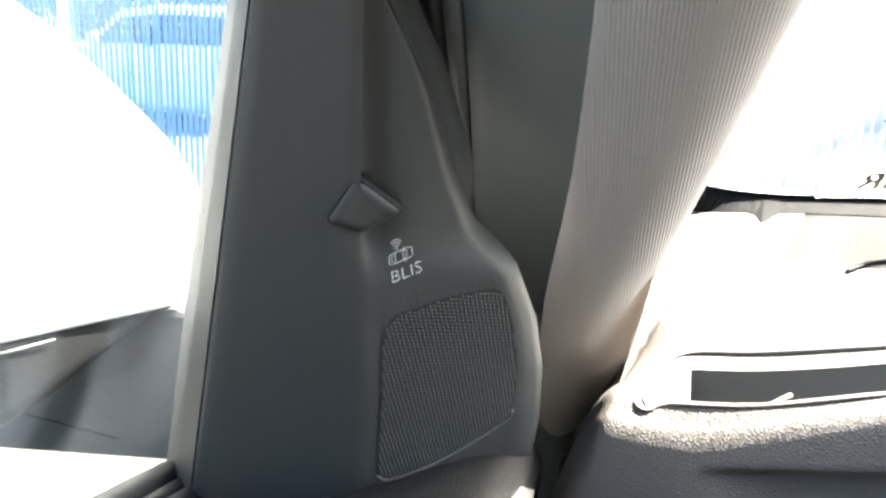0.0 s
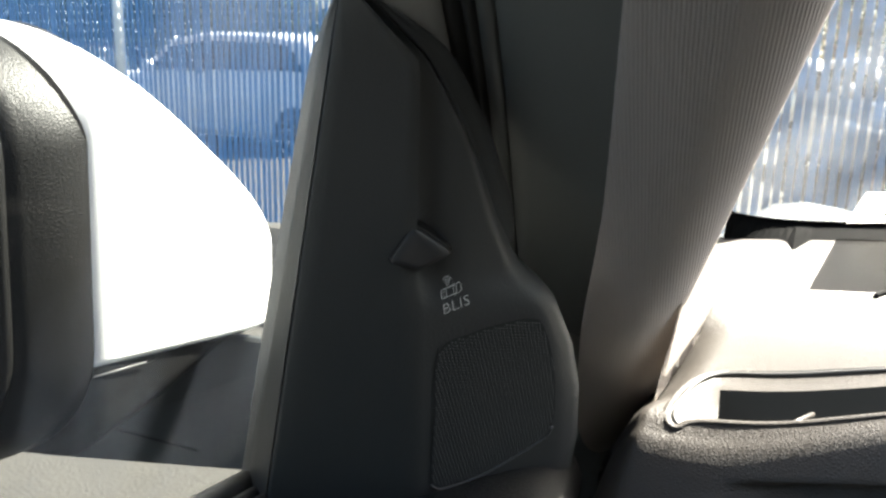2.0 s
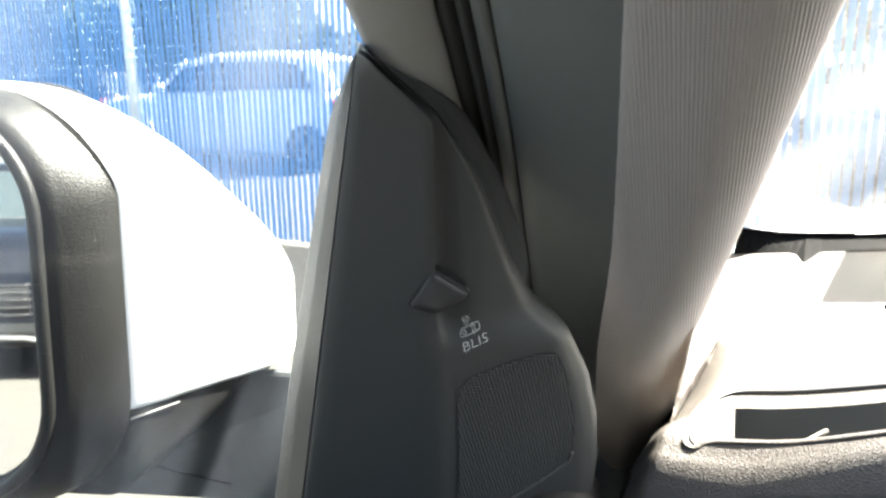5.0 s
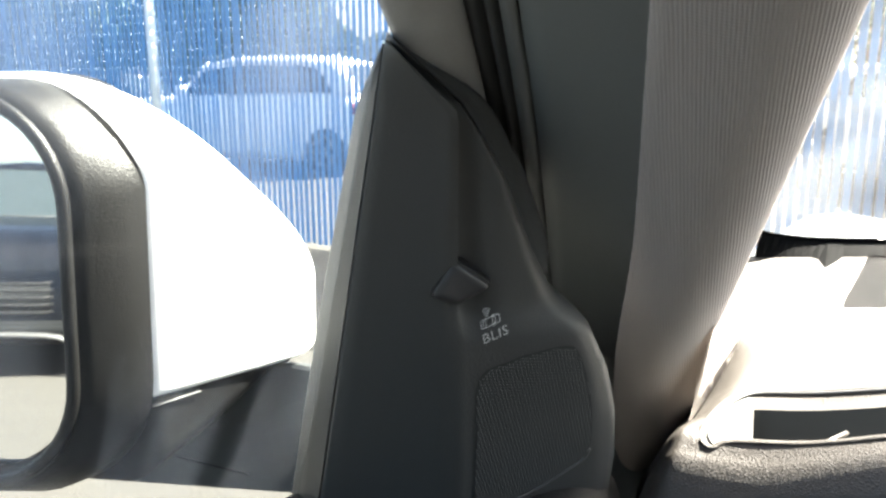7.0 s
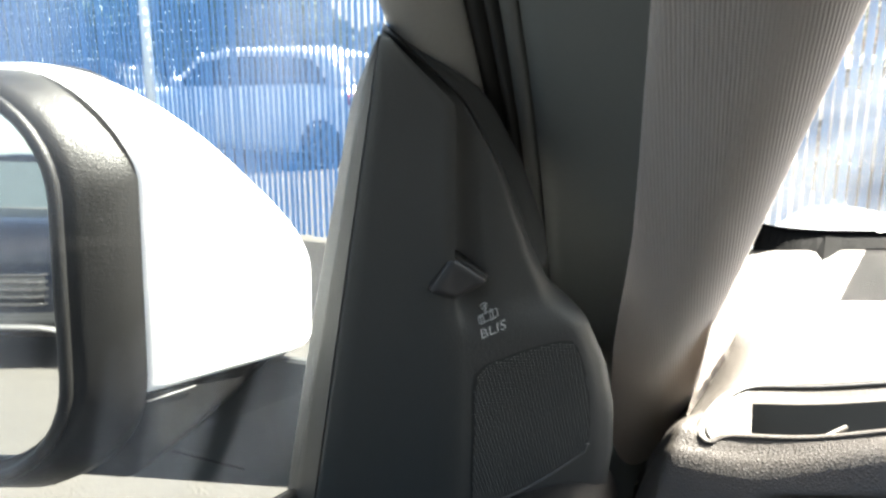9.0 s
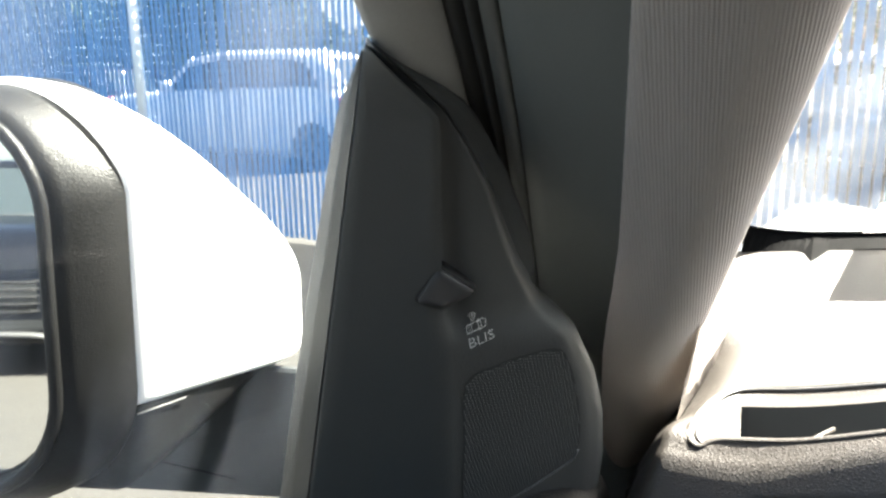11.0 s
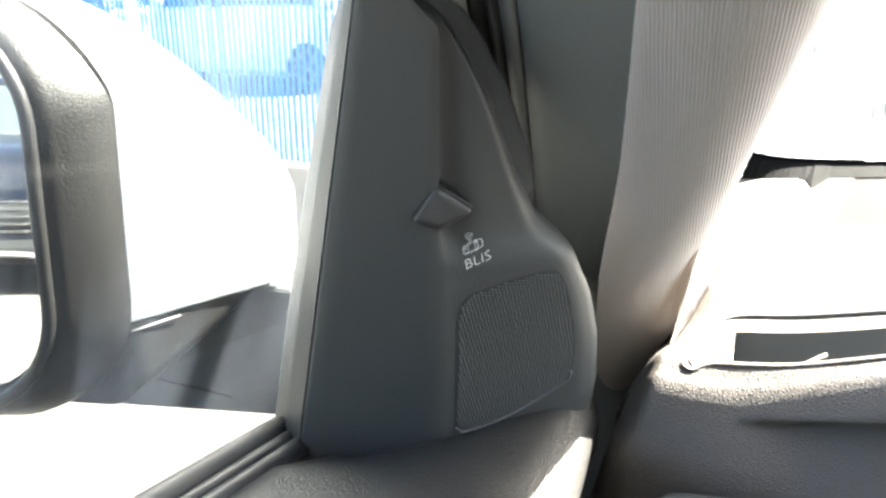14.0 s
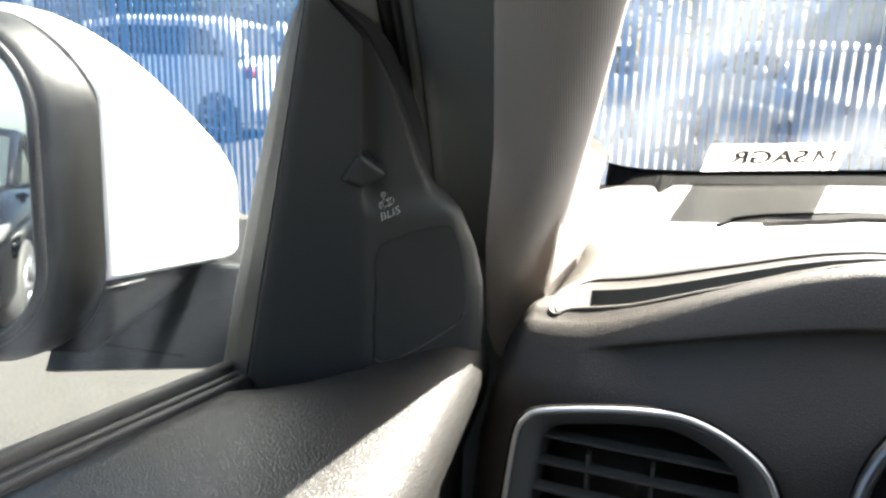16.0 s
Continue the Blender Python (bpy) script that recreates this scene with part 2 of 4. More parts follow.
leaf = material("leaf", (0.035, 0.065, 0.022), 0.6, stains=0.4, stain_size=0.4)
plaster_wall = material("pale_plaster", (0.75, 0.75, 0.72), 0.8, stains=0.1, stain_size=1.0)
teal_pane = material("teal_pane", (0.05, 0.16, 0.15), 0.15, stains=0.2, stain_size=0.6)


def paint(name, colour):
    return material(name, colour, 0.3, 0.2, coat=1.0, stains=0.04)


blue_paint = material("dark_blue_paint", (0.0015, 0.0021, 0.0036), 0.5, coat=0.6, stains=0.04, spec=0.0)
silver_paint = paint("silver_paint", (0.45, 0.46, 0.47))
grey_paint = paint("grey_paint", (0.11, 0.115, 0.12))


# ---- mesh helpers ----
def thing(name, label, category, at=(0, 0, 0), group="", kind=""):
    ob = new(name)
    ob.location = at
    ob.empty_display_size = 0.05
    return tagged(ob, label, category, group, kind)


def finish(bm, name, mat, smooth=True):
    bmesh.ops.recalc_face_normals(bm, faces=bm.faces)
    me = bpy.data.meshes.new(name)
    for f in bm.faces:
        f.smooth = smooth
    bm.to_mesh(me), bm.free()
    me.materials.append(mat)
    return me


def part(name, bm, mat, parent, label="", smooth=True, kind=""):
    """One mesh object under a thing or a part; its mesh is in world coordinates."""
    ob = new(name, bm if isinstance(bm, bpy.types.Mesh) else finish(bm, name, mat, smooth))
    ob.parent = parent
    ob.matrix_parent_inverse = Matrix.Translation(-parent.location) if parent.parent is None else Matrix()
    return tagged(ob, label, kind=kind)


def structure(name, bm, mat, label, category, smooth=False):
    return tagged(new(name, finish(bm, name, mat, smooth)), label, category, kind="structure")


def loft(rings, closed=True, caps=True, bm=None):
    """Skins a row of rings of points."""
    bm = bm or bmesh.new()
    vs = [[bm.verts.new(p) for p in r] for r in rings]
    n = len(rings[0])
    for a, b in zip(vs, vs[1:]):
        for i in range(n if closed else n - 1):
            bm.faces.new((a[i], a[(i + 1) % n], b[(i + 1) % n], b[i]))
    if caps and closed:
        bm.faces.new(vs[0][::-1]), bm.faces.new(vs[-1])
    return bm


def box(x0, x1, y0, y1, z0, z1, bevel=0.0, bm=None):
    own = bmesh.new()
    bmesh.ops.create_cube(own, size=1, matrix=Matrix.LocRotScale(((x0 + x1) / 2, (y0 + y1) / 2, (z0 + z1) / 2), None, (x1 - x0, y1 - y0, z1 - z0)))
    if bevel:
        bmesh.ops.bevel(own, geom=own.edges[:], offset=bevel, segments=2, affect="EDGES")
    if bm is None:
        return own
    me = bpy.data.meshes.new("piece")
    own.to_mesh(me), own.free()
    bm.from_mesh(me)
    bpy.data.meshes.remove(me)
    return bm


def frames(path, closed=False):
    """A moving frame along a path: point, side, up."""
    out, n = [], len(path)
    up = None
    for i, p in enumerate(path):
        a, b = (path[i - 1], path[(i + 1) % n]) if closed else (path[max(i - 1, 0)], path[min(i + 1, n - 1)])
        t = (b - a).normalized()
        if up is None:
            up = t.orthogonal().normalized()
        up = (up - t * up.dot(t)).normalized()
        out.append((p, t.cross(up), up))
    return out


def tube(path, radius, sides=8, closed=False, flat=1.0, up=None, bm=None):
    path = [Vector(p) for p in path]
    rings = []
    for p, s, u in frames(path, closed):
        if up is not None:
            t = s.cross(u)
            u = (up - t * up.dot(t)).normalized()
            s = u.cross(t)
        rings.append([p + s * (math.cos(2 * math.pi * k / sides) * radius) + u * (math.sin(2 * math.pi * k / sides) * radius * flat) for k in range(sides)])
    if closed:
        rings.append(rings[0])
    return loft(rings, caps=not closed, bm=bm)


def smooth_line(pts, per=6, closed=False):
    """A Catmull-Rom line through points."""
    pts = [Vector(p) for p in pts]
    n, out = len(pts), []
    for i in range(n if closed else n - 1):
        p0, p1, p2, p3 = (pts[(i + k) % n] if closed else pts[min(max(i + k, 0), n - 1)] for k in (-1, 0, 1, 2))
        for j in range(per):
            t = j / per
            out.append(0.5 * (2 * p1 + (p2 - p0) * t + (2 * p0 - 5 * p1 + 4 * p2 - p3) * t * t + (3 * p1 - p0 - 3 * p2 + p3) * t ** 3))
    if not closed:
        out.append(pts[-1])
    return out


def plate(outline, normal, depth, bevel=0.0):
    """A flat piece: its outline pushed back along the normal by depth."""
    normal = Vector(normal).normalized()
    bm = loft([[Vector(p) for p in outline], [Vector(p) - normal * depth for p in outline]])
    if bevel:
        front = [e for e in bm.edges if all(v.index < len(outline) for v in e.verts)]
        bm.verts.index_update()
        front = [e for e in bm.edges if all(v.index < len(outline) for v in e.verts)]
        bmesh.ops.bevel(bm, geom=front, offset=bevel, segments=2, affect="EDGES")
    return bm


def lerp(a, b, t):
    return Vector(a) * (1 - t) + Vector(b) * t


def table(z, rows):
    """Straight-line look-up in rows of (z, x, y), z falling."""
    for (z0, *a), (z1, *b) in zip(rows, rows[1:]):
        if z >= z1:
            t = (z0 - z) / (z0 - z1)
            return [p + (q - p) * t for p, q in zip(a, b)]
    return rows[-1][1:]


def smoothstep(a, b, x):
    t = min(1, max(0, (x - a) / (b - a)))
    return t * t * (3 - 2 * t)


# ---- ground ----
bm = bmesh.new()
bmesh.ops.create_grid(bm, x_segments=2, y_segments=2, size=400)
structure("ground", bm, asphalt, "sunlit worn grey asphalt of a car park", "ground")

# ---- car: pillar, door and dashboard lines ----
RISE = Vector((0.052, -0.165, 0.155)).normalized()   # the way up the windscreen pillar
PILLAR_LEFT, PILLAR_RIGHT = Vector((-0.031, 0.1765, 1.240)), Vector((0.0065, 0.2005, 1.2485))
RISE_LEFT, RISE_RIGHT = Vector((0.038, -0.139, 0.142)).normalized(), Vector((0.059, -0.177, 0.155)).normalized()

# pillar trim in ribbed cloth
pillar = thing("pillar_trim", "warm grey ribbed cloth trim of the windscreen pillar", "pillar trim", (-0.03, 0.27, 1.14))
KNEE, KNEE_RISE = Vector((-0.028, 0.262, 1.146)), Vector((0.058, -0.154, 0.182)).normalized()
rings = []
for k in range(34):
    z = 1.040 + k * 0.0185
    a = PILLAR_LEFT + RISE_LEFT * ((z - PILLAR_LEFT.z) / RISE_LEFT.z) + Vector((-0.0045 * smoothstep(1.235, 1.16, z), 0.0, 0.0))
    b = PILLAR_RIGHT + RISE_RIGHT * ((z - PILLAR_RIGHT.z) / RISE_RIGHT.z)
    b = b + Vector((0.012 * smoothstep(1.165, 1.125, z), 0.0, 0.0))
    knee = KNEE + KNEE_RISE * ((z - KNEE.z) / KNEE_RISE.z)
    side = knee - a
    out = side.cross(RISE).normalized()
    if out.y > 0:
        out = -out
    corner_at = knee - side.normalized() * 0.0015 + out * 0.014
    ring = [lerp(lerp(a, corner_at, t), lerp(corner_at, b, t), t) for t in [j / 18 for j in range(19)]]
    turn = (b - corner_at).normalized()
    back = (Vector((-0.5, 0.8, -0.2)) - turn * turn.dot(Vector((-0.5, 0.8, -0.2)))).normalized()
    ring += [b + turn * (0.0045 * math.sin(q)) + back * (0.006 * (1 - math.cos(q))) for q in (0.35, 0.7, 1.05, 1.4)]
    ring += [b + back * 0.016 - turn * 0.004, a - out * 0.022]
    rings.append(ring)
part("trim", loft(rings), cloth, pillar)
upper_line = [lerp(PILLAR_RIGHT + RISE_RIGHT * ((1.238 - PILLAR_RIGHT.z) / RISE_RIGHT.z) + Vector((-0.010, 0.010, 0)), (-0.0215, 0.414, 1.196), k / 16) for k in range(17)]
ridge_line = [Vector((-0.0280 + 0.0130 * math.sin(0.5 * math.pi * t), 0.264 + 0.179 * t, 1.135 + 0.026 * t)) for t in [k / 16 for k in range(17)]]
rows = []
for k in range(9):
    t = k / 8
    rows.append([lerp(a, b, t) + Vector((-0.010, 0, -0.006)) * math.sin(math.pi * t) * (j / 16) for j, (a, b) in enumerate(zip(upper_line, ridge_line))])
bm = loft(rows, closed=False)
bmesh.ops.solidify(bm, geom=bm.faces[:], thickness=0.002)
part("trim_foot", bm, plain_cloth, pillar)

# door frame and rubber seals beside the pillar
TIP = Vector((-0.0744, 0.118, 1.283))
door = thing("front_door", "black front door trim with grained top and rubber window seal", "car door", (-0.1, 0.0, 0.4))
ACROSS = (Vector((-0.036, 0.195, 1.22)) - TIP)
ACROSS = (ACROSS - RISE * ACROSS.dot(RISE))
FACE = ACROSS.cross(RISE).normalized()
if FACE.x < 0:
    FACE = -FACE


def strip(u0, u1, lift0, lift1, d0, d1, back=0.02, bulge=0.0, steps=28, fan0=0.0, fan1=0.0, sink=0.0):
    """A long piece beside the pillar, between two fractions of the way from window to pillar; fan0, fan1: how fast its edges swing towards the window higher up."""
    rings = []
    for k in range(steps + 1):
        d = d0 + (d1 - d0) * k / steps
        base = TIP + RISE * d
        ring = []
        rise = 0.05 * math.tanh(d / 0.05)
        base = base - FACE * sink * max(0.0, -d - 0.03) ** 2
        left, right = u0 - fan0 * rise, u1 - fan1 * rise
        for j in range(9):
            t = j / 8
            ring.append(base + ACROSS * (left + (right - left) * t) + FACE * (lift0 + (lift1 - lift0) * t + bulge * math.sin(math.pi * t)))
        ring += [base + ACROSS * right - FACE * 0.02, base + ACROSS * left - FACE * back]
        rings.append(ring)
    return loft(rings)


part("frame_trim", strip(0.0, 0.245, 0.0, -0.008, -0.10, 0.50, 0.003, 0.0025, fan0=2.0, fan1=1.05), frame_grey, door, "dark grey inner trim of the window frame")
part("seal", strip(0.245, 0.325, -0.011, -0.013, -0.26, 0.50, 0.02, 0.002, fan0=1.05, fan1=0.95), rubber, door)
part("seal", strip(0.325, 0.395, -0.011, -0.012, -0.26, 0.50, 0.02, 0.003, fan0=0.95, fan1=0.85), rubber, door)
part("seal", strip(0.395, 0.462, -0.009, -0.008, -0.26, 0.50, 0.02, 0.001, fan0=0.85, fan1=0.9, sink=0.35), post_black, door)
part("seal", strip(0.462, 0.474, -0.012, -0.012, -0.26, 0.50, 0.02, 0.0, fan0=0.9, fan1=0.9, sink=0.35), rubber, door)
part("frame_inner", strip(0.474, 1.25, -0.0085, -0.008, -0.30, 0.50, 0.02, 0.002, fan0=0.9, fan1=0.0, sink=0.35), door_frame_black, door)

# ---- tweeter panel in the corner of the window ----
LEFT_EDGE = [(1.283, -0.0775, 0.117), (1.12, -0.138, 0.159), (1.095, -0.1475, 0.1655)]
CREASE = [(1.283, -0.0733, 0.114), (1.267, -0.0632, 0.128), (1.138, -0.0861, 0.1696), (1.095, -0.0937, 0.1834)]
RIGHT_EDGE = [(1.283, -0.0691, 0.111), (1.267, -0.0608, 0.1309), (1.248, -0.0571, 0.1468), (1.2246, -0.0552, 0.1629), (1.2097, -0.0531, 0.1743),
              (1.2006, -0.0486, 0.1857), (1.1815, -0.0461, 0.2001), (1.1626, -0.0459, 0.2111), (1.14, -0.0481, 0.2214), (1.095, -0.056, 0.236)]
NL, NR = Vector((0.300, -0.891, -0.341)), Vector((0.768, -0.557, -0.317))
panel = thing("tweeter_panel", "matt black plastic window-corner panel with tweeter grille and warning lamp", "trim panel", (-0.09, 0.16, 1.10))


def panel_face(z, t):
    """The panel's inner face at a height: 0 at the crease, 1 at the edge by the pillar."""
    c, b = (Vector((*table(z, line), z)) for line in (CREASE, RIGHT_EDGE))
    pod, width = smoothstep(1.2105, 1.1985, z), (b - c).length
    dip = -0.0044 * math.exp(-((t - 0.10) * width / 0.006) ** 2) * (1 - pod)
    swell = 0.0066 * pod * t - 0.0035 * smoothstep(0.80, 1.0, t) ** 2
    return lerp(c, b, t) + NR * (dip + swell)


def settle(p, lift, way=NR):
    """Lays a point on the panel's inner face, along a direction."""
    for _ in range(4):
        c, b = (Vector((*table(p.z, line), p.z)) for line in (CREASE, RIGHT_EDGE))
        t = (p - c).dot(b - c) / (b - c).length_squared
        p = p + way * (((panel_face(p.z, t) - p).dot(NR) + lift) / way.dot(NR))
    return p


rings = []
for k in range(61):
    z = 1.283 - k * (1.283 - 1.097) / 60
    a, c, b = (Vector((*table(z, line), z)) for line in (LEFT_EDGE, CREASE, RIGHT_EDGE))
    deep = 0.001 + 0.015 * smoothstep(1.283, 1.255, z)
    ring = [a - NL * deep, a - NL * deep * 0.2, a + NL * 0.0002 + (c - a) * 0.008]
    for j in range(8):
        ring.append(lerp(a, c, 0.04 + 0.96 * j / 7) + NL * 0.0008 * (1 - j / 7))
    for j in range(1, 19):
        ring.append(panel_face(z, j / 18))
    side = (b - c).normalized() if (b - c).length > 1e-5 else Vector((0.4, 0.9, 0))
    edge_at = panel_face(z, 1.0)
    ring += [edge_at + side * 0.0010 - NR * 0.0025, edge_at + side * 0.0014 - NR * (0.003 + 0.2 * deep), edge_at + side * 0.001 - NR * (0.003 + 0.7 * deep)]
    rings.append(ring)
part("panel", loft(rings), black_plastic, panel)
ribbon = []
for k in range(24):
    z = 1.2825 - k * 0.0030
    wide = 0.15 + 0.85 * smoothstep(1.284, 1.262, z) * smoothstep(1.205, 1.228, z)
    b, c = (Vector((*table(z, line), z)) for line in (RIGHT_EDGE, CREASE))
    side = (b - c).normalized() if (b - c).length > 1e-5 else Vector((0.4, 0.9, 0))
    ribbon.append([b + side * 0.0005 - NR * 0.005, b + side * 0.0025 * wide - NR * 0.0072, b + side * 0.0055 * wide - NR * 0.0080, b + side * 0.0085 * wide - NR * 0.0084, b + side * 0.0095 * wide - NR * 0.011, b - NR * 0.012])
part("seal", loft(ribbon), rubber, panel, "soft black rubber seal")

# grey edge strip along the glass
rings = []
STRIP_WIDTH = [(1.284, 0.0004), (1.278, 0.0065), (1.270, 0.0135), (1.262, 0.0152), (1.25, 0.0168), (1.20, 0.0240), (1.16, 0.0275), (1.12, 0.0305), (1.09, 0.032)]
for k in range(49):
    z = 1.2835 - k * (1.2835 - 1.098) / 48
    a = Vector((*table(z, LEFT_EDGE), z))
    w = table(z, STRIP_WIDTH)[0]
    deep = 0.0006 + 0.0134 * smoothstep(1.2835, 1.255, z)
    out = Vector((-0.80, 0.52, -0.10)).normalized()
    nrm = Vector((-0.1, -0.95, -0.3)).normalized()
    rings.append([a + out * 0.0004 + NL * 0.0005, a + out * w * 0.5 + NL * 0.0012, a + out * w * 0.92 + NL * 0.0006, a + out * w - NL * min(0.002, w * 0.2), a + out * w - NL * deep, a - NL * deep])
part("edge_strip", loft(rings), edge_grey, panel, "grey rubber edge strip", smooth=False)

# tweeter grille, flush with the panel
PRINT_WAY = Vector((0.41, -0.85, 0.32)).normalized()
GRILLE = [(-0.0705, 0.1549, 1.1861), (-0.0632, 0.1619, 1.1914), (-0.0566, 0.1698, 1.1933), (-0.0507, 0.1780, 1.1935), (-0.0486, 0.1831, 1.1896), (-0.0479, 0.1930, 1.1739), (-0.0492, 0.2016, 1.1554),
          (-0.0514, 0.2044, 1.1453), (-0.0547, 0.2023, 1.1409), (-0.0676, 0.1898, 1.1316), (-0.0774, 0.1781, 1.1284), (-0.0800, 0.1735, 1.1302), (-0.0799, 0.1706, 1.1356), (-0.0753, 0.1627, 1.1606)]
edge = [settle(p, 0.0003, PRINT_WAY) for p in smooth_line(GRILLE, 5, True)]
GC = sum(edge, Vector()) / len(edge)
grille = part("grille", loft([[settle(lerp(GC, p, f), 0.0003) for p in edge] for f in (1.0, 0.85, 0.7, 0.55, 0.4, 0.25, 0.1, 0.01)], caps=False), grille_base, panel, "perforated black tweeter grille")
lip = [settle(GC + (p - GC) * 1.012, 0.0004) for p in edge[34:58]]
part("rim", tube(lip, 0.0005, 6), lip_grey, grille, "thin raised lip under the grille")
GU = NR.cross(Vector((-0.11, 0.19, 0.975)))
GU = GU if GU.y > 0 else -GU
GU = (GU - NR * GU.dot(NR)).normalized()
GV = NR.cross(GU).normalized()


def inside(u, v, poly):
    hit = False
    for (x0, y0), (x1, y1) in zip(poly, poly[1:] + poly[:1]):
        if (y0 > v) != (y1 > v) and u < (x1 - x0) * (v - y0) / (y1 - y0) + x0:
            hit = not hit
    return hit


flat = [((p - GC).dot(GU), (p - GC).dot(GV)) for p in edge]
bm = bmesh.new()
pitch = 0.00128
for i in range(-44, 45):
    for j in range(-60, 61):
        u, v = (i + (j % 2) * 0.5) * pitch, j * pitch * 0.92
        if inside(u * 1.02, v * 1.02, flat):
            c = settle(GC + GU * u + GV * v, 0.0004)
            ring = [bm.verts.new(c + GU * (math.cos(q) * 0.00046) + GV * (math.sin(q) * 0.00020)) for q in (0, 1.05, 2.09, 3.14, 4.19, 5.24)]
            top = bm.verts.new(c + NR * 0.0004)
            for q in range(6):
                bm.faces.new((ring[q], ring[(q + 1) % 6], top))
part("mesh_dots", bm, dot_grey, grille, kind="stuff")

# warning lamp and its skirt, blackened for the shade of the recess
LAMP = [Vector(p) for p in ((-0.0785, 0.1402, 1.2152), (-0.0712, 0.1408, 1.2257), (-0.0642, 0.1503, 1.2175), (-0.0730, 0.1457, 1.2121))]
LC = sum(LAMP, Vector()) / 4
LN = (NL + NR).normalized()


def kite(scale, lift, sunk=0.0, round_off=0.14):
    out = []
    for i in range(4):
        a, b, c = LAMP[i - 1], LAMP[i], LAMP[(i + 1) % 4]
        for t in (0, 0.5, 1):
            p, q = lerp(b, a, round_off), lerp(b, c, round_off)
            m = lerp(lerp(p, b, t), lerp(b, q, t), t)
            out.append(LC + (m - LC) * scale + LN * (lift - sunk * scale * (m.z - LC.z) / 0.008))
    return out


part("lamp_skirt", loft([kite(1.12, -0.0064), kite(1.07, -0.0020), kite(1.035, -0.0004), kite(1.01, -0.0008), kite(0.99, -0.0030)]), grille_black, panel, "black skirt standing for the shade round the lamp")
part("warning_lamp", loft([kite(0.99, -0.0028, 0.0003), kite(0.99, -0.0003, 0.0003), kite(0.95, 0.0002, 0.0003), kite(0.5, 0.0004, 0.0003), kite(0.1, 0.0004, 0.0003)]), lamp_lens, panel, "dark smoked warning lamp lens")


def lettering(word, origin, along, normal, height, mat, parent, name="lettering", lift=0.0, mirror=False, stretch=1.0, bold=0.0):
    """A printed word as a thin mesh lying on a face."""
    cu = bpy.data.curves.new(name, "FONT")
    cu.body, cu.size, cu.extrude, cu.resolution_u = word, height * 1.4, 0.00004, 3
    cu.offset = bold
    ob = bpy.data.objects.new(name, cu)
    scene.collection.objects.link(ob)
    me = bpy.data.meshes.new_from_object(ob.evaluated_get(bpy.context.evaluated_depsgraph_get()))
    bpy.data.objects.remove(ob)
    normal = Vector(normal).normalized()
    x = (Vector(along) - normal * Vector(along).dot(normal)).normalized()
    y = normal.cross(x)
    m = Matrix((x, y, normal)).transposed().to_4x4()
    m.translation = Vector(origin) + normal * lift
    if mirror:
        me.transform(Matrix.Diagonal((-1, 1, 1, 1)))
    me.transform(m @ Matrix.Diagonal((stretch, 1, 1, 1)))
    me.materials.clear()
    me.materials.append(mat)
    return part(name, me, mat, parent)


TEXT_AT = Vector((-0.0704, 0.157, 1.1983))
TEXT_ALONG = Vector((-0.0649, 0.1631, 1.2008)) - TEXT_AT
tl = lettering("BLIS", TEXT_AT, TEXT_ALONG, NR, 0.0040, white_print, panel, lift=0.0040, stretch=0.90, bold=-0.00012)
tl["label"] = "white printed letters BLIS"
TX = (TEXT_ALONG - NR * TEXT_ALONG.dot(NR)).normalized()
TY = NR.cross(TX)
for v in tl.data.vertices:
    v.co = settle(v.co - TX * 0.0014 + TY * 0.0024, 0.0003, PRINT_WAY)
ICON = Vector((-0.0697, 0.1544, 1.2046)) + NR * 0.0030 - TX * 0.001 + TY * 0.001


def on_icon(u, v):
    return settle(ICON + TX * u * 0.001 + TY * v * 0.001, 0.0002, PRINT_WAY)


bm = bmesh.new()
tube([on_icon(*p) for p in ((0.3, -0.5), (5.8, -0.35), (6.2, 0.2), (6.2, 2.5), (5.7, 2.95), (0.5, 2.75), (0.0, 2.3), (-0.1, 0.0))], 0.00011, 5, True, bm=bm)
tube([on_icon(*p) for p in ((0.7, 0.15), (1.6, 0.15), (1.6, 2.1), (0.7, 2.05))], 0.00011, 5, True, bm=bm)
tube([on_icon(*p) for p in ((3.8, -0.3), (4.7, 0.2), (4.7, 2.3), (3.8, 2.8))], 0.00011, 5, True, bm=bm)
for foot, top in (((4.1, -0.4), (4.1, -1.1)), ((4.1, 2.9), (4.2, 3.6))):
    tube([on_icon(*foot), on_icon(*top)], 0.00011, 5, bm=bm)
for r in (1.2, 2.2, 3.2, 4.2):
    tube([on_icon(2.2 + r * math.cos(q) * 0.45, 2.8 + r * math.sin(q)) for q in (0.75, 1.2, 1.8, 2.2)], 0.00011, 5, bm=bm)
part("icon", bm, white_print, panel, "small white printed car symbol")

# ---- door top, window seal, door skin ----
def door_edge(y):
    """Where the rounded inner edge of the door top runs."""
    t = (0.231 - y) / 0.136
    return Vector((-0.056 + 0.025 * min(t, 1.9) - 0.004 * max(0, t - 1.6), y, 1.1235 + 0.0195 * min(t, 2.2) + 0.008 * max(0, t - 2.2)))


def belt(y):
    """The foot of the window glass."""
    return Vector((-0.157 + 0.075 * (0.15 - y) * (1 if y > -0.3 else 0) + (0.034 if y <= -0.3 else 0), y, 1.120 + 0.16 * (0.15 - y) * (1 if y > -0.3 else 0) + (0.072 if y <= -0.3 else 0)))


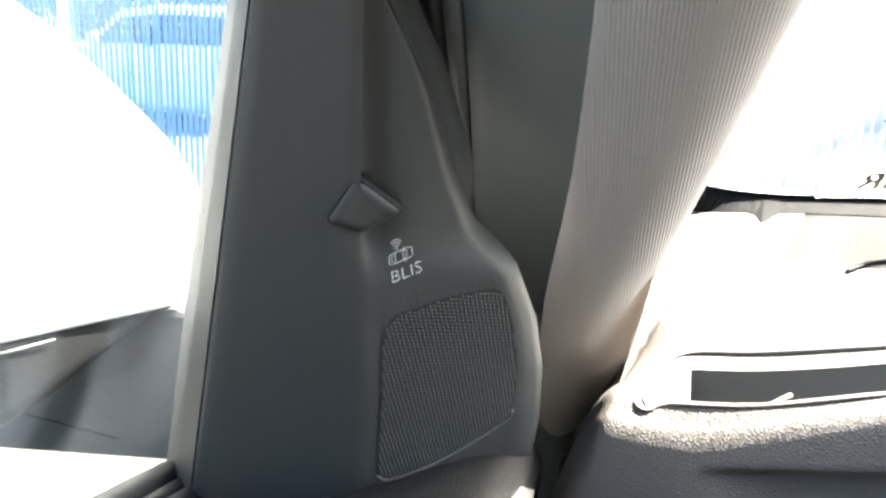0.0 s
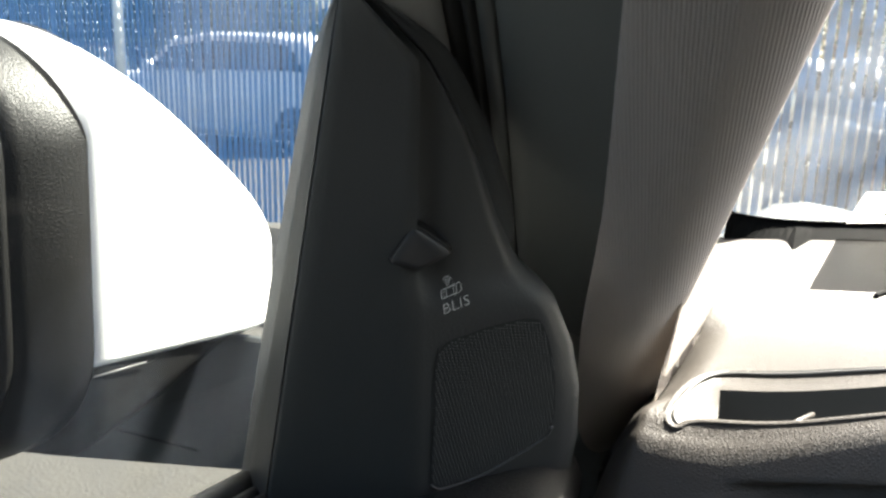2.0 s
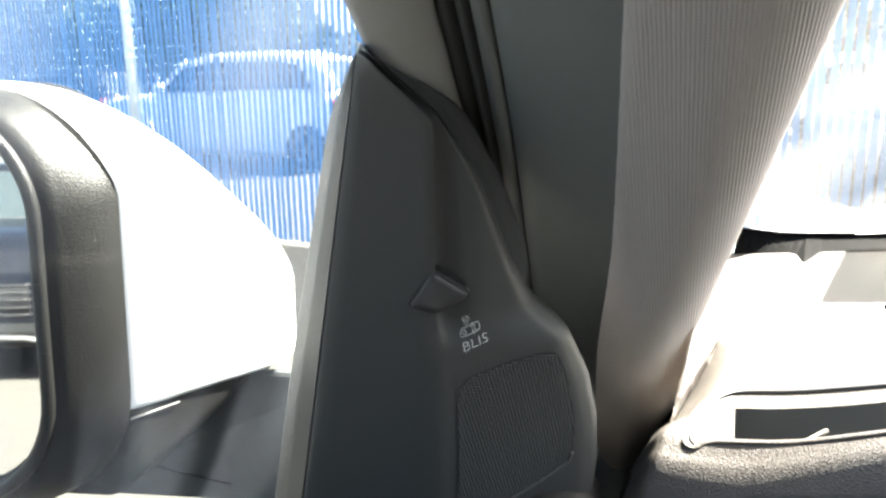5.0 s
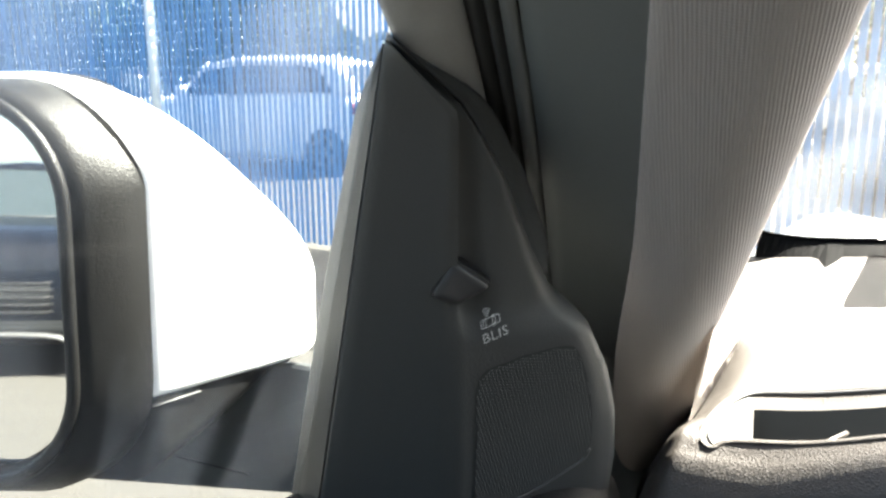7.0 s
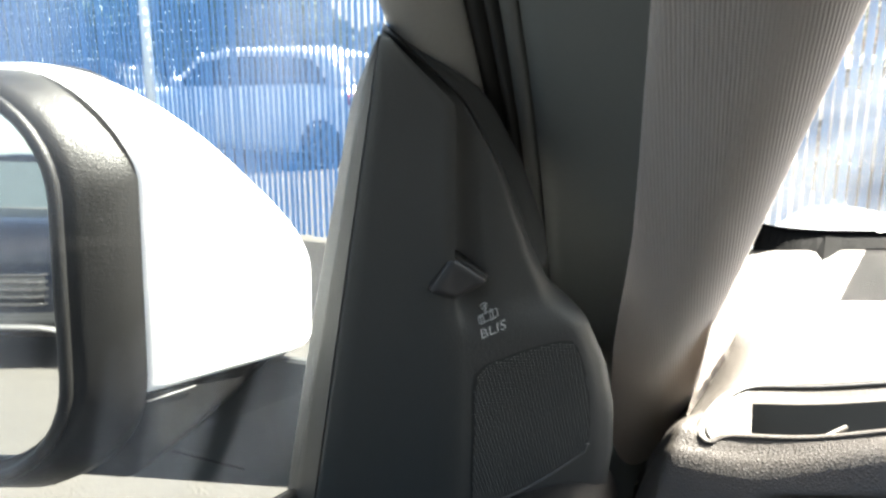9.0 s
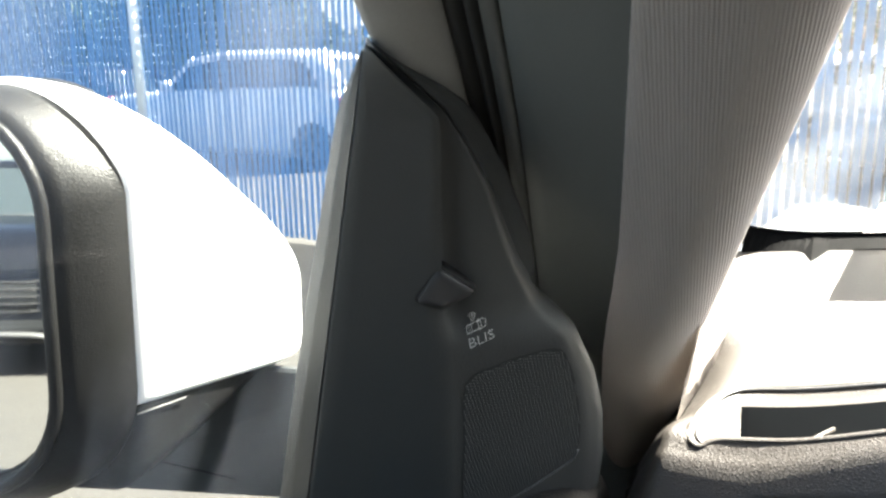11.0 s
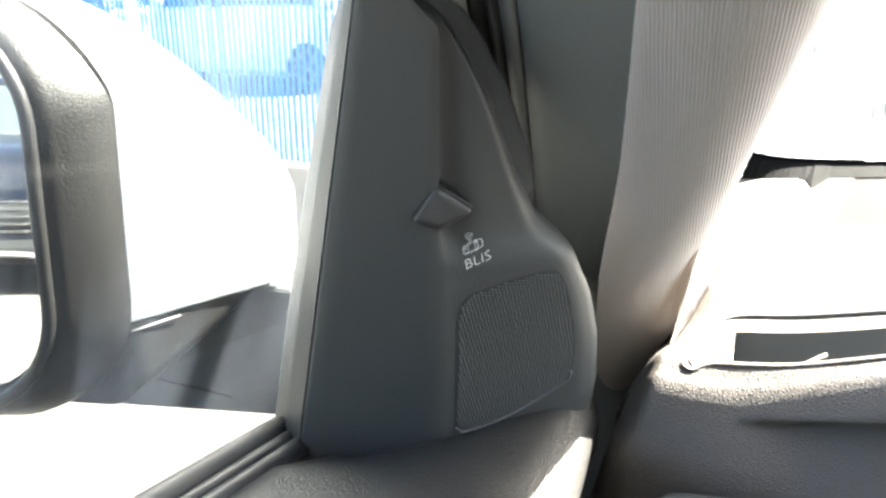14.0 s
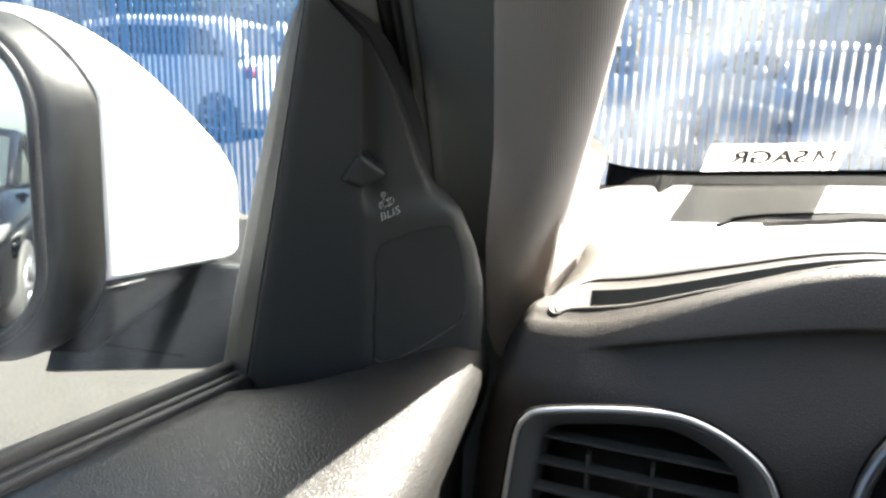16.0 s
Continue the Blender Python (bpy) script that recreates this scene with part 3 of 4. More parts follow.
rings = []
ys = [0.247, 0.245, 0.240, 0.228, 0.215, 0.20, 0.18, 0.16, 0.14, 0.12, 0.10, 0.08, 0.06, 0.03, 0.0, -0.04, -0.08, -0.14, -0.2, -0.3, -0.5, -0.75]
for k, y in enumerate(ys):
    e = door_edge(y)
    b = belt(y) + Vector((0.020, 0, -0.003))
    if y > 0.15:
        b = Vector((-0.137 + (y - 0.15) * 0.75, y, 1.113 - (y - 0.15) * 0.05))
    sink = (0.008, 0.0025, 0.0004)[k] if k < 3 else 0.0
    ring = [Vector((b.x, y, 0.45)), b - Vector((0, 0, 0.012))]
    for j in range(9):
        t = j / 8
        p = lerp(b, e, t)
        p.z += 0.010 * math.sin(math.pi * t) * t - sink
        ring.append(p)
    drop = e - Vector((0, 0, sink))
    ring += [drop + Vector((0.006, 0, -0.004)), drop + Vector((0.009, 0, -0.011)), drop + Vector((0.008, 0, -0.024)), drop + Vector((-0.004, 0, -0.06)), Vector((e.x - 0.02, y, 0.45))]
    rings.append(ring)
part("door_top", loft(rings), leather, door, "black grained door top")
seal_y = [0.168, 0.15, 0.1, 0.05, 0.0, -0.1, -0.2, -0.299]
part("window_seal", tube([belt(y) + Vector((0.004, 0, -0.002)) for y in seal_y], 0.0042, 8, flat=0.8), edge_grey, door, "grey outer window seal")
part("window_seal", tube([belt(y) + Vector((0.011, 0, -0.0045)) for y in seal_y], 0.0034, 8), grille_black, door)
part("window_seal", tube([belt(y) + Vector((0.018, 0, -0.0045)) for y in seal_y], 0.0040, 8), grille_black, door)
rings = []
for y in (0.25, 0.16, 0.1, 0.0, -0.1, -0.2, -0.299, -0.75):
    b = belt(min(y, 0.15))
    b.y = y
    rings.append([b + Vector((0.0, 0, -0.004)), b + Vector((-0.012, 0, -0.012)), b + Vector((-0.04, 0, -0.16)), Vector((-0.235, y, 0.72)), Vector((-0.21, y, 0.45)), Vector((-0.15, y, 0.45)), b + Vector((0.004, 0, -0.03))])
part("door_skin", loft(rings), white_paint, door)

# side glass
bm = bmesh.new()
corner = Vector((-0.163, 0.176, 1.10))
rows = []
for k in range(9):
    t = k / 8
    low = lerp(corner, Vector((-0.125, -0.75, 1.18)), t)
    if t == 0:
        high = TIP + Vector((-0.004, 0.003, 0))
    else:
        high = lerp(TIP + RISE * 0.44 + Vector((-0.006, 0.004, 0)), Vector((0.09, -0.75, 1.60)), (t - 1 / 8) / (7 / 8))
    rows.append((low, high))
rows.insert(1, (lerp(rows[0][0], rows[1][0], 0.25), TIP + RISE * 0.11 + Vector((-0.006, 0.004, 0))))
rows.insert(2, (lerp(rows[0][0], rows[2][0], 0.5), TIP + RISE * 0.22 + Vector((-0.006, 0.004, 0))))
vs = [[bm.verts.new(lerp(a, b, t)) for t in (0, 0.35, 0.7, 1)] for a, b in rows]
for a, b in zip(vs, vs[1:]):
    for i in range(3):
        bm.faces.new((a[i], a[i + 1], b[i + 1], b[i]))
pane = structure("window_1", bm, door_glass, "dusty clear side window glass of the door", "window", True)
pane.visible_shadow = False

# ---- dashboard ----
def bow(x):
    """How far the windscreen's foot curves forward."""
    return 0.16 * (1 - ((x - 0.62) / 0.68) ** 2)


def dash_z(x, y):
    h = smoothstep(-0.02, 0.14, x) * (1 - 0.6 * smoothstep(0.32, 0.5, x))
    edge_x = -0.0265 + 0.121 * (y - 0.2587)
    fall = 0.050 * (max(0.0, edge_x + 0.001 + 0.0105 * smoothstep(0.238, 0.262, y) - x) / 0.030) ** 2 * (1 - smoothstep(0.28, 0.36, y))
    fall += (0.66 - 0.28 * smoothstep(0.0, 0.05, x)) * max(0.0, 0.2393 - y)
    return 1.144 - fall + h * (0.018 * math.exp(-((y - 0.19) / 0.07) ** 2) + 0.03 * (1 - smoothstep(0.27, 0.40, y))) + (y - 0.24) * 0.06 + 0.25 * max(0, min(y - bow(x), 0.41) - 0.313)


SLOT_Y0, SLOT_Y1, SLOT_X1, CREST = 0.2395, 0.2885, 0.40, 0.233
dash = thing("dashboard", "dark grained dashboard with side vent and demister slot", "dashboard", (0.6, 0.3, 0.6))
VENT = [(-0.0220, 1.050), (-0.0213, 1.0696), (-0.0203, 1.091), (-0.0190, 1.101), (-0.0160, 1.1059), (-0.0117, 1.1089), (0.0006, 1.112), (0.0247, 1.1161), (0.0456, 1.1177), (0.0594, 1.1155), (0.0733, 1.1098), (0.0826, 1.1033), (0.0872, 1.0966), (0.0893, 1.088), (0.090, 1.06), (0.082, 1.035), (0.03, 1.022), (-0.014, 1.028)]
VENT_HOLE = [(0.035 + (x - 0.035) * 0.88, 1.07 + (z - 1.07) * 0.84) for x, z in VENT]
xs = sorted({-0.046, -0.044, -0.042, -0.040, -0.037, -0.034, -0.031, -0.028, 0.105, 0.115, 0.125, 0.15, 0.18, 0.22, 0.27, 0.33, SLOT_X1, 0.5, 0.7, 1.0, 1.27} | {round(-0.026 + 0.002 * k, 4) for k in range(17)} | {round(0.0115 + 0.005 * k, 4) for k in range(18)})
top_y = [CREST, 0.235, 0.237] + [round(0.239 + 0.0025 * k, 4) for k in range(22)] + [0.30, 0.32, 0.33]
zs = [0.80, 0.95, 1.01] + [1.016 + 0.005 * k for k in range(21)]
HOOD = [(0.0, 0.0), (0.19, 0.14), (0.39, 0.30), (0.60, 0.48), (0.78, 0.66), (0.90, 0.80), (0.968, 0.91), (1.0, 1.0)]
OVER = (0.10, 0.19, 0.29, 0.39, 0.46, 0.51, 0.55, 0.58, 0.605, 0.63, 0.655, 0.68, 0.72, 0.78, 0.84, 0.90, 0.94, 0.968)
DASH_END = [(1.20, -0.0335), (1.142, -0.0335), (1.124, -0.0365), (1.10, -0.0425), (1.08, -0.046), (0.7, -0.046)]
bm = bmesh.new()
grid = []
for i, x in enumerate(xs):
    pull = 0.010 * (max(0.0, -0.030 - x) / 0.016) ** 2
    flank = 1 - smoothstep(-0.046, 0.055, x)
    crest = dash_z(x, CREST)
    lean = 0.03 * smoothstep(0.22, 0.4, x)
    col = []
    for z in zs:
        set_back = pull + flank * (0.017 - 0.0075 * smoothstep(1.085, 1.116, z))
        col.append(Vector((x, 0.205 + (z - 1.108) * (0.3 if z > 1.0 else 0.25) + set_back - lean, z)))
    last = col[-1].copy()
    for fz in OVER:
        fy = table(-fz, [(-f, g) for f, g in HOOD])[0]
        col.append(Vector((x, last.y + (CREST - last.y) * fy, last.z + (crest - last.z) * fz)))
    hood_edge = last.z + (crest - last.z) * 0.64
    for p in col:
        under = hood_edge - p.z
        p.y += 0.0100 * smoothstep(0.0, 0.035, x) * smoothstep(-0.0012, 0.003, under) * (1 - smoothstep(0.004, 0.058, under))
    foot = 0.4005 + bow(x)
    for y in top_y + [lerp((0.33, 0, 0), (foot, 0, 0), t).x for t in [k / 12 for k in range(1, 13)]]:
        col.append(Vector((x, y, dash_z(x, y))))
    col += [Vector((x, foot + 0.012, col[-1].z - 0.012)), Vector((x, foot + 0.03, 1.10))]
    for p in col:
        if x < -0.023 and p.y < 0.262:
            edge_at = table(p.z, DASH_END)[0]
            near = 1 - smoothstep(0.235, 0.262, p.y)
            p.x += near * ((x + 0.023) * (edge_at + 0.023) / (-0.046 + 0.023) - 0.023 - x)
    grid.append([bm.verts.new(p) for p in col])
lead = len(zs) + len(OVER)
SLOT = [(x, SLOT_Y0) for x in (SLOT_X1, 0.3, 0.2, 0.12, 0.06, 0.02, -0.0071)] + [(-0.0139, 0.2365), (-0.0175, 0.2380), (-0.0192, 0.2440), (-0.0186, 0.2569), (-0.0156, 0.2719), (-0.0106, 0.2817), (-0.0014, 0.2872)] + [(x, SLOT_Y1) for x in (0.02, 0.06, 0.12, 0.2, 0.3, SLOT_X1)]
for i in range(len(xs) - 1):
    for j in range(len(grid[0]) - 1):
        c = (grid[i][j].co + grid[i + 1][j + 1].co) / 2
        if not (j >= lead and inside(c.x, c.y, SLOT)) and not (j < len(zs) and inside(c.x, c.z, VENT_HOLE)):
            bm.faces.new((grid[i][j], grid[i + 1][j], grid[i + 1][j + 1], grid[i][j + 1]))
low = bm.verts.new((-0.045, 0.6, 0.8))
for a, b in zip(grid[0], grid[0][1:]):
    bm.faces.new((a, b, low))
part("dash_top", bm, dash_top_skin, dash, "dark grained dashboard moulding")

# demister slot: rim, tray and a divider
def on_dash(x, y, lift=0.0):
    return Vector((x, y, dash_z(x, y) + lift))


rim_line = smooth_line([on_dash(x, y, -0.0005) for x, y in SLOT], 4)
slot = part("demister_slot", tube(rim_line, 0.0016, 8, flat=0.45, up=Vector((0, 0, 1))), dash_top_skin, dash)
slot_mid = Vector((0.19, (SLOT_Y0 + SLOT_Y1) / 2, 0))
collar = []
for f in (0.0, 0.5, 1.0):
    collar.append([on_dash(p.x + (-0.0045 * f if p.x < 0.0 else 0.0), p.y + 0.0045 * f * (1 if p.y > slot_mid.y else -1) * smoothstep(0.0, 0.015, abs(p.y - slot_mid.y)), -0.00025) for p in rim_line])
part("collar", loft(collar, closed=False), dash_top_skin, slot)
OPEN_X, OPEN_Y0, OPEN_Y1 = -0.0010, SLOT_Y0 + 0.005, SLOT_Y0 + 0.033


def opening(p, depth):
    """The point of the outlet's edge that belongs to a point of the rim."""
    t = min(1, max(0, (p.y - SLOT_Y0 - 0.001) / (SLOT_Y1 - SLOT_Y0 - 0.002)))
    x = max(p.x, OPEN_X - 0.0030 * t)
    y = OPEN_Y0 + (OPEN_Y1 - OPEN_Y0) * t
    return Vector((x, y, dash_z(x, y) - depth + 0.0022 * t))


groove_line = [lerp(p, opening(p, 0.0045), 0.16) + Vector((0, 0, 0.0002)) for p in rim_line]
part("groove", tube(groove_line, 0.0008, 6), lip_grey, slot)
part("tray", loft([rim_line, [lerp(p, opening(p, 0.0045), 0.5) - Vector((0, 0, 0.0012)) for p in rim_line], [opening(p, 0.0045) for p in rim_line]], closed=False), dash_top_skin, slot)
well = [[opening(p, d) for p in rim_line] for d in (0.0045, 0.0065, 0.05)]
bm = loft(well, closed=False)
bm.verts.ensure_lookup_table()
n = len(rim_line)
floor_ring = bm.verts[-n:]
for k in range(n // 2 - 1):
    bm.faces.new((floor_ring[k], floor_ring[k + 1], floor_ring[n - 2 - k], floor_ring[n - 1 - k]))
part("outlet", bm, rubber, slot, "black air outlet", smooth=False)
part("divider", tube([on_dash(0.0195, SLOT_Y0 + 0.0055, -0.0050), on_dash(0.0295, SLOT_Y0 + 0.020, -0.0062)], 0.0009, 6), dash_top_skin, slot)

# groove and demister outlet near the windscreen
arc = [on_dash(x, y, 0.0006) for x, y in ((0.052, 0.3901), (0.0583, 0.3982), (0.0648, 0.4045), (0.0816, 0.4146), (0.112, 0.428), (0.145, 0.440), (0.25, 0.470), (0.4, 0.50))]
part("groove", tube([on_dash(p.x, p.y, 0.0006) for p in smooth_line(arc, 5)], 0.0013, 6), frit_black, dash)
out_a = [on_dash(x, y - 0.004, 0.001) for x, y in ((0.0785, 0.4090), (0.0951, 0.4202), (0.122, 0.4323), (0.149, 0.4436), (0.25, 0.466), (0.4, 0.497))]
out_b = [on_dash(p.x, p.y - 0.0072, 0.001) for p in out_a]
out_b[0] = out_a[0] + Vector((0.002, -0.003, 0))
part("demister_outlet", loft([[on_dash(p.x, p.y, 0.0022) for p in smooth_line(out_a, 4)], [on_dash(p.x, p.y, 0.0022) for p in smooth_line(out_b, 4)]], closed=False), frit_black, dash, "narrow black demister outlet", smooth=False)

# side air vent
VN = Vector((0, -1, 0.3)).normalized()

def on_vent(x, z, lift=0.0):
    return Vector((x, 0.201 + (z - 1.108) * 0.3, z)) + VN * (0.005 + lift)


vent_line = smooth_line([on_vent(x, z - 0.0018) for x, z in VENT], 4, True)
centre = sum(vent_line, Vector()) / len(vent_line)
vent = part("air_vent", tube(vent_line, 0.0015, 10, True), chrome, dash, "satin chrome framed side air vent")


def ring_at(scale, lift, shift=(0, 0, 0)):
    return [centre + (p - centre) * scale + VN * lift + Vector(shift) for p in vent_line]


part("bezel", loft([ring_at(1.0, -0.022), ring_at(0.99, 0.0012), ring_at(0.93, 0.0), ring_at(0.82, -0.002), ring_at(0.79, -0.006), ring_at(0.77, -0.026)], caps=False), black_plastic, vent)
part("well", loft([ring_at(0.78, -0.024), ring_at(0.3, -0.026)]), black_plastic, vent)
# black tube puts the shadow behind the chrome ring into colour
part("gap", tube(ring_at(1.022, -0.0012), 0.0016, 8, True), frit_black, vent, "black tube drawn as the shadow gap round the vent")
for k in range(6):
    z = 1.040 + k * 0.0115
    part("slat", box(-0.012, 0.086 - max(0, k - 3) * 0.006, -0.004, 0.004, -0.0006, 0.0006, 0.0003), black_plastic, vent, smooth=False).location = on_vent(0, z, -0.010)
for x in (0.012, 0.040):
    part("vane", box(-0.0008, 0.0008, 0.0, 0.006, -0.036, 0.024), black_plastic, vent, smooth=False).location = on_vent(x, 1.07, -0.014)

# edge of the instrument cluster
cluster = thing("instrument_dial", "round instrument dial with a satin metal ring", "instrument", (0.19, 0.17, 1.08))
ring = [Vector((0.172 + 0.058 * math.cos(q), 0.177 + 0.3 * 0.058 * math.sin(q), 1.094 + 0.058 * math.sin(q))) for q in [2 * math.pi * k / 40 for k in range(40)]]
part("ring", tube(ring, 0.0028, 8, True), dull_chrome, cluster)
part("dial", plate([p + Vector((0, 0.004, 0)) for p in ring], VN, 0.012), frit_black, cluster, smooth=False)

# ---- windscreen ----
def screen(x, s):
    """Windscreen surface: s metres up the slope from its foot."""
    bow = 0.16 * (1 - ((x - 0.62) / 0.68) ** 2)
    return Vector((x + (0.62 - x) * 0.16 * s, 0.4215 + bow - 0.012 + -0.80 * s, 1.1835 + 0.10 * bow + 0.60 * s - 0.12 * s * s))


bm = bmesh.new()
sx = [-0.05 + 1.34 * k / 26 for k in range(27)]
ss = [-0.05, 0.0, 0.1, 0.2, 0.3, 0.4, 0.5, 0.6, 0.7, 0.78]
vs = [[bm.verts.new(screen(x, s)) for s in ss] for x in sx]
for a, b in zip(vs, vs[1:]):
    for i in range(len(ss) - 1):
        bm.faces.new((a[i], b[i], b[i + 1], a[i + 1]))
pane = structure("window_2", bm, screen_glass, "dusty clear windscreen glass", "windscreen", True)
pane.visible_shadow = False
def band_top(x):
    return -0.004 + 0.013 * math.exp(-(x + 0.02) / 0.022)


def band_foot(x):
    """The band's edge on the dashboard; a shadow notch is drawn near its end."""
    shadow_notch = smoothstep(0.006, 0.013, x) * (1 - smoothstep(0.013, 0.019, x))
    return 0.398 + bow(x) - 0.013 * shadow_notch


bm = loft([[Vector((x, band_foot(x), dash_z(x, band_foot(x)) - 0.0006)), Vector((x, band_foot(x) + 0.0005, dash_z(x, band_foot(x)) + 0.0004)), screen(x, band_top(x) - 0.003) + Vector((0, -0.0015, 0)), screen(x, band_top(x)) + Vector((0, -0.001, 0.0)), screen(x, band_top(x) - 0.02) + Vector((0, 0, -0.002))]
           for x in [-0.024 + 0.004 * k for k in range(21)] + [0.06 + 1.21 * k / 40 for k in range(41)]], closed=False)
bmesh.ops.solidify(bm, geom=bm.faces[:], thickness=0.001)
structure("windscreen_band", bm, frit_black, "black printed band along the foot of the windscreen", "windscreen band")

# sticker on the glass
sticker = thing("sticker", "white paper sticker with mirrored print on the windscreen foot", "sticker", (0.08, 0.44, 1.19))
SN = (screen(0.08, 0.02) - screen(0.08, 0.0)).cross(screen(0.09, 0) - screen(0.08, 0)).normalized()
if SN.y > 0:
    SN = -SN


def on_screen(x, s, lift=0.004):
    return screen(x, s) + SN * lift


rows = []
for k in range(13):
    x = 0.035 + k * 0.0073
    rows.append([on_screen(x + 0.003 * t * (k == 0), 0.003 + 0.036 * t) for t in (0, 0.33, 0.66, 1)])
bm = loft(rows, closed=False)
bmesh.ops.solidify(bm, geom=bm.faces[:], thickness=0.0004)
part("paper", bm, paper, sticker)
cu = bpy.data.curves.new("lettering", "FONT")
cu.body, cu.size, cu.resolution_u, cu.offset, cu.extrude = "SAGR", 1.0, 3, 0.030, 0.01
ob = bpy.data.objects.new("lettering", cu)
scene.collection.objects.link(ob)
word = bpy.data.meshes.new_from_object(ob.evaluated_get(bpy.context.evaluated_depsgraph_get()))
bpy.data.objects.remove(ob)
wide, tall = max(v.co.x for v in word.vertices), max(v.co.y for v in word.vertices)
for v in word.vertices:
    v.co = on_screen(0.1000 - 0.050 * v.co.x / wide, 0.0150 + 0.0180 * v.co.y / tall, 0.0050 + 0.02 * v.co.z)
word.materials.clear()
word.materials.append(print_ink)
part("lettering", word, print_ink, sticker)
bm = bmesh.new()
for (u0, v0), (u1, v1) in (((0, 0), (0, 1)), ((0, 1), (0.5, 0.25)), ((0.5, 0.25), (1, 1)), ((1, 1), (1, 0))):
    bm.faces.new([bm.verts.new(on_screen(0.1165 - 0.0105 * u - w, 0.0150 + 0.0180 * v, 0.0050)) for u, v, w in ((u0, v0, 0), (u0, v0, 0.0027), (u1, v1, 0.0027), (u1, v1, 0))])
part("lettering", bm, print_ink, sticker, smooth=False)
bm = bmesh.new()
for k in range(34):
    x = 0.049 + k * 0.0021
    w = (0.0004, 0.0008, 0.0012)[(k * 7) % 3]
    vs = [bm.verts.new(on_screen(*q, 0.0056)) for q in ((x, 0.005), (x + w, 0.005), (x + w, 0.0125), (x, 0.0125))]
    bm.faces.new(vs)
part("bar_print", bm, print_ink, sticker, smooth=False)

# ---- rest of the car shell ----
bm = box(-0.14, 1.38, -2.6, 0.3, 0.33, 0.40)
structure("car_floor", bm, pale_trim, "dark carpeted floor of the car", "floor")
roof = []
for k in range(13):
    t = k / 12
    x = 0.075 + 1.09 * t
    crown = 0.05 * (1 - (2 * t - 1) ** 2)
    roof.append([Vector((x, -0.20 + crown * 1.6, 1.60 + crown * 0.5)), Vector((x, -0.9, 1.635 + crown)), Vector((x, -2.3, 1.60 + crown)), Vector((x, -2.3, 1.64 + crown)), Vector((x, -0.9, 1.675 + crown)), Vector((x, -0.20 + crown * 1.6, 1.64 + crown * 0.5))])
structure("ceiling", loft(roof), headliner_cloth, "pale grey cloth headliner of the car roof", "headliner", True)
bm = box(1.36, 1.42, -2.6, 0.6, 0.4, 1.14)
box(1.30, 1.40, -0.95, -0.82, 1.1, 1.64, bm=bm)
box(-0.16, -0.06, -0.90, -0.76, 1.1, 1.64, bm=bm)
box(-0.20, -0.12, -2.6, -0.75, 0.4, 1.16, bm=bm)
box(-0.20, 1.42, -2.68, -2.6, 0.4, 1.20, bm=bm)
# unseen bulkhead, added to keep out light from the rear windows
box(-0.20, 1.42, -1.04, -0.98, 0.4, 1.66, bm=bm)
box(-0.10, 0.12, -2.4, -0.76, 1.59, 1.66, bm=bm)
box(1.14, 1.34, -2.4, -0.1, 1.59, 1.66, bm=bm)
box(-0.10, 0.06, -2.62, -2.3, 1.15, 1.64, bm=bm)
box(1.2, 1.38, -2.62, -2.3, 1.15, 1.64, bm=bm)
structure("wall_body", bm, pale_trim, "plain inner sides of the car body and an unseen wall added to block light from behind", "car body")
rows = []
for k in range(12):
    y = 0.50 + k * 0.1
    rows.append([Vector((x, y + 0.12 * (1 - ((x - 0.62) / 0.75) ** 2), 1.125 - 0.115 * (y - 0.5) - 0.16 * max(0, y - 1.35) + 0.03 * math.exp(-((abs(x - 0.62) - 0.62) / 0.1) ** 2) - 0.25 * smoothstep(0.68, 0.80, abs(x - 0.62)))) for x in [-0.2 + 1.64 * j / 32 for j in range(33)]])
rows.append([p + Vector((0, 0.02, -0.35)) for p in rows[-1]])
structure("bonnet", loft(rows, closed=False), white_paint, "white painted bonnet of the car", "bonnet", True)
bm = box(-0.19, 1.42, 0.25, 1.5, 0.35, 0.85)
structure("wall_front", bm, black_plastic, "plain engine bay block under the bonnet", "car body")

# ---- door mirror ----
mirror = thing("door_mirror", "white door mirror with black rim and flat glass", "wing mirror", (-0.20, 0.19, 1.12))
MN = Vector((0.35, -0.93, 0.088)).normalized()
MU = Vector((-0.93, -0.35, 0.0)).normalized()
MV = MN.cross(MU)
if MV.z < 0:
    MV = -MV
MC = Vector((-0.208, 0.120, 1.2055))


def oval(u0, u1, v0, v1, r, w, n=10, low=None, lean=0.0):
    """A rounded four-sided ring in the mirror's own directions, w metres ahead of its rear rim; low: the radius of its lower corners."""
    out, s = [], r if low is None else low
    # the rim's face leans forward towards its top
    for cu, cv, q0, rr in ((u1 - r, v1 - r, 0, r), (u0 + r, v1 - r, 90, r), (u0 + s, v0 + s, 180, s), (u1 - s, v0 + s, 270, s)):
        for k in range(n + 1):
            q = radians(q0 + 90 * k / n)
            out.append(MC + MU * (cu + rr * math.cos(q)) + MV * (cv + rr * math.sin(q)) - MN * (w + lean * w * smoothstep(0.03, 0.068, cv + rr * math.sin(q))))
    return out


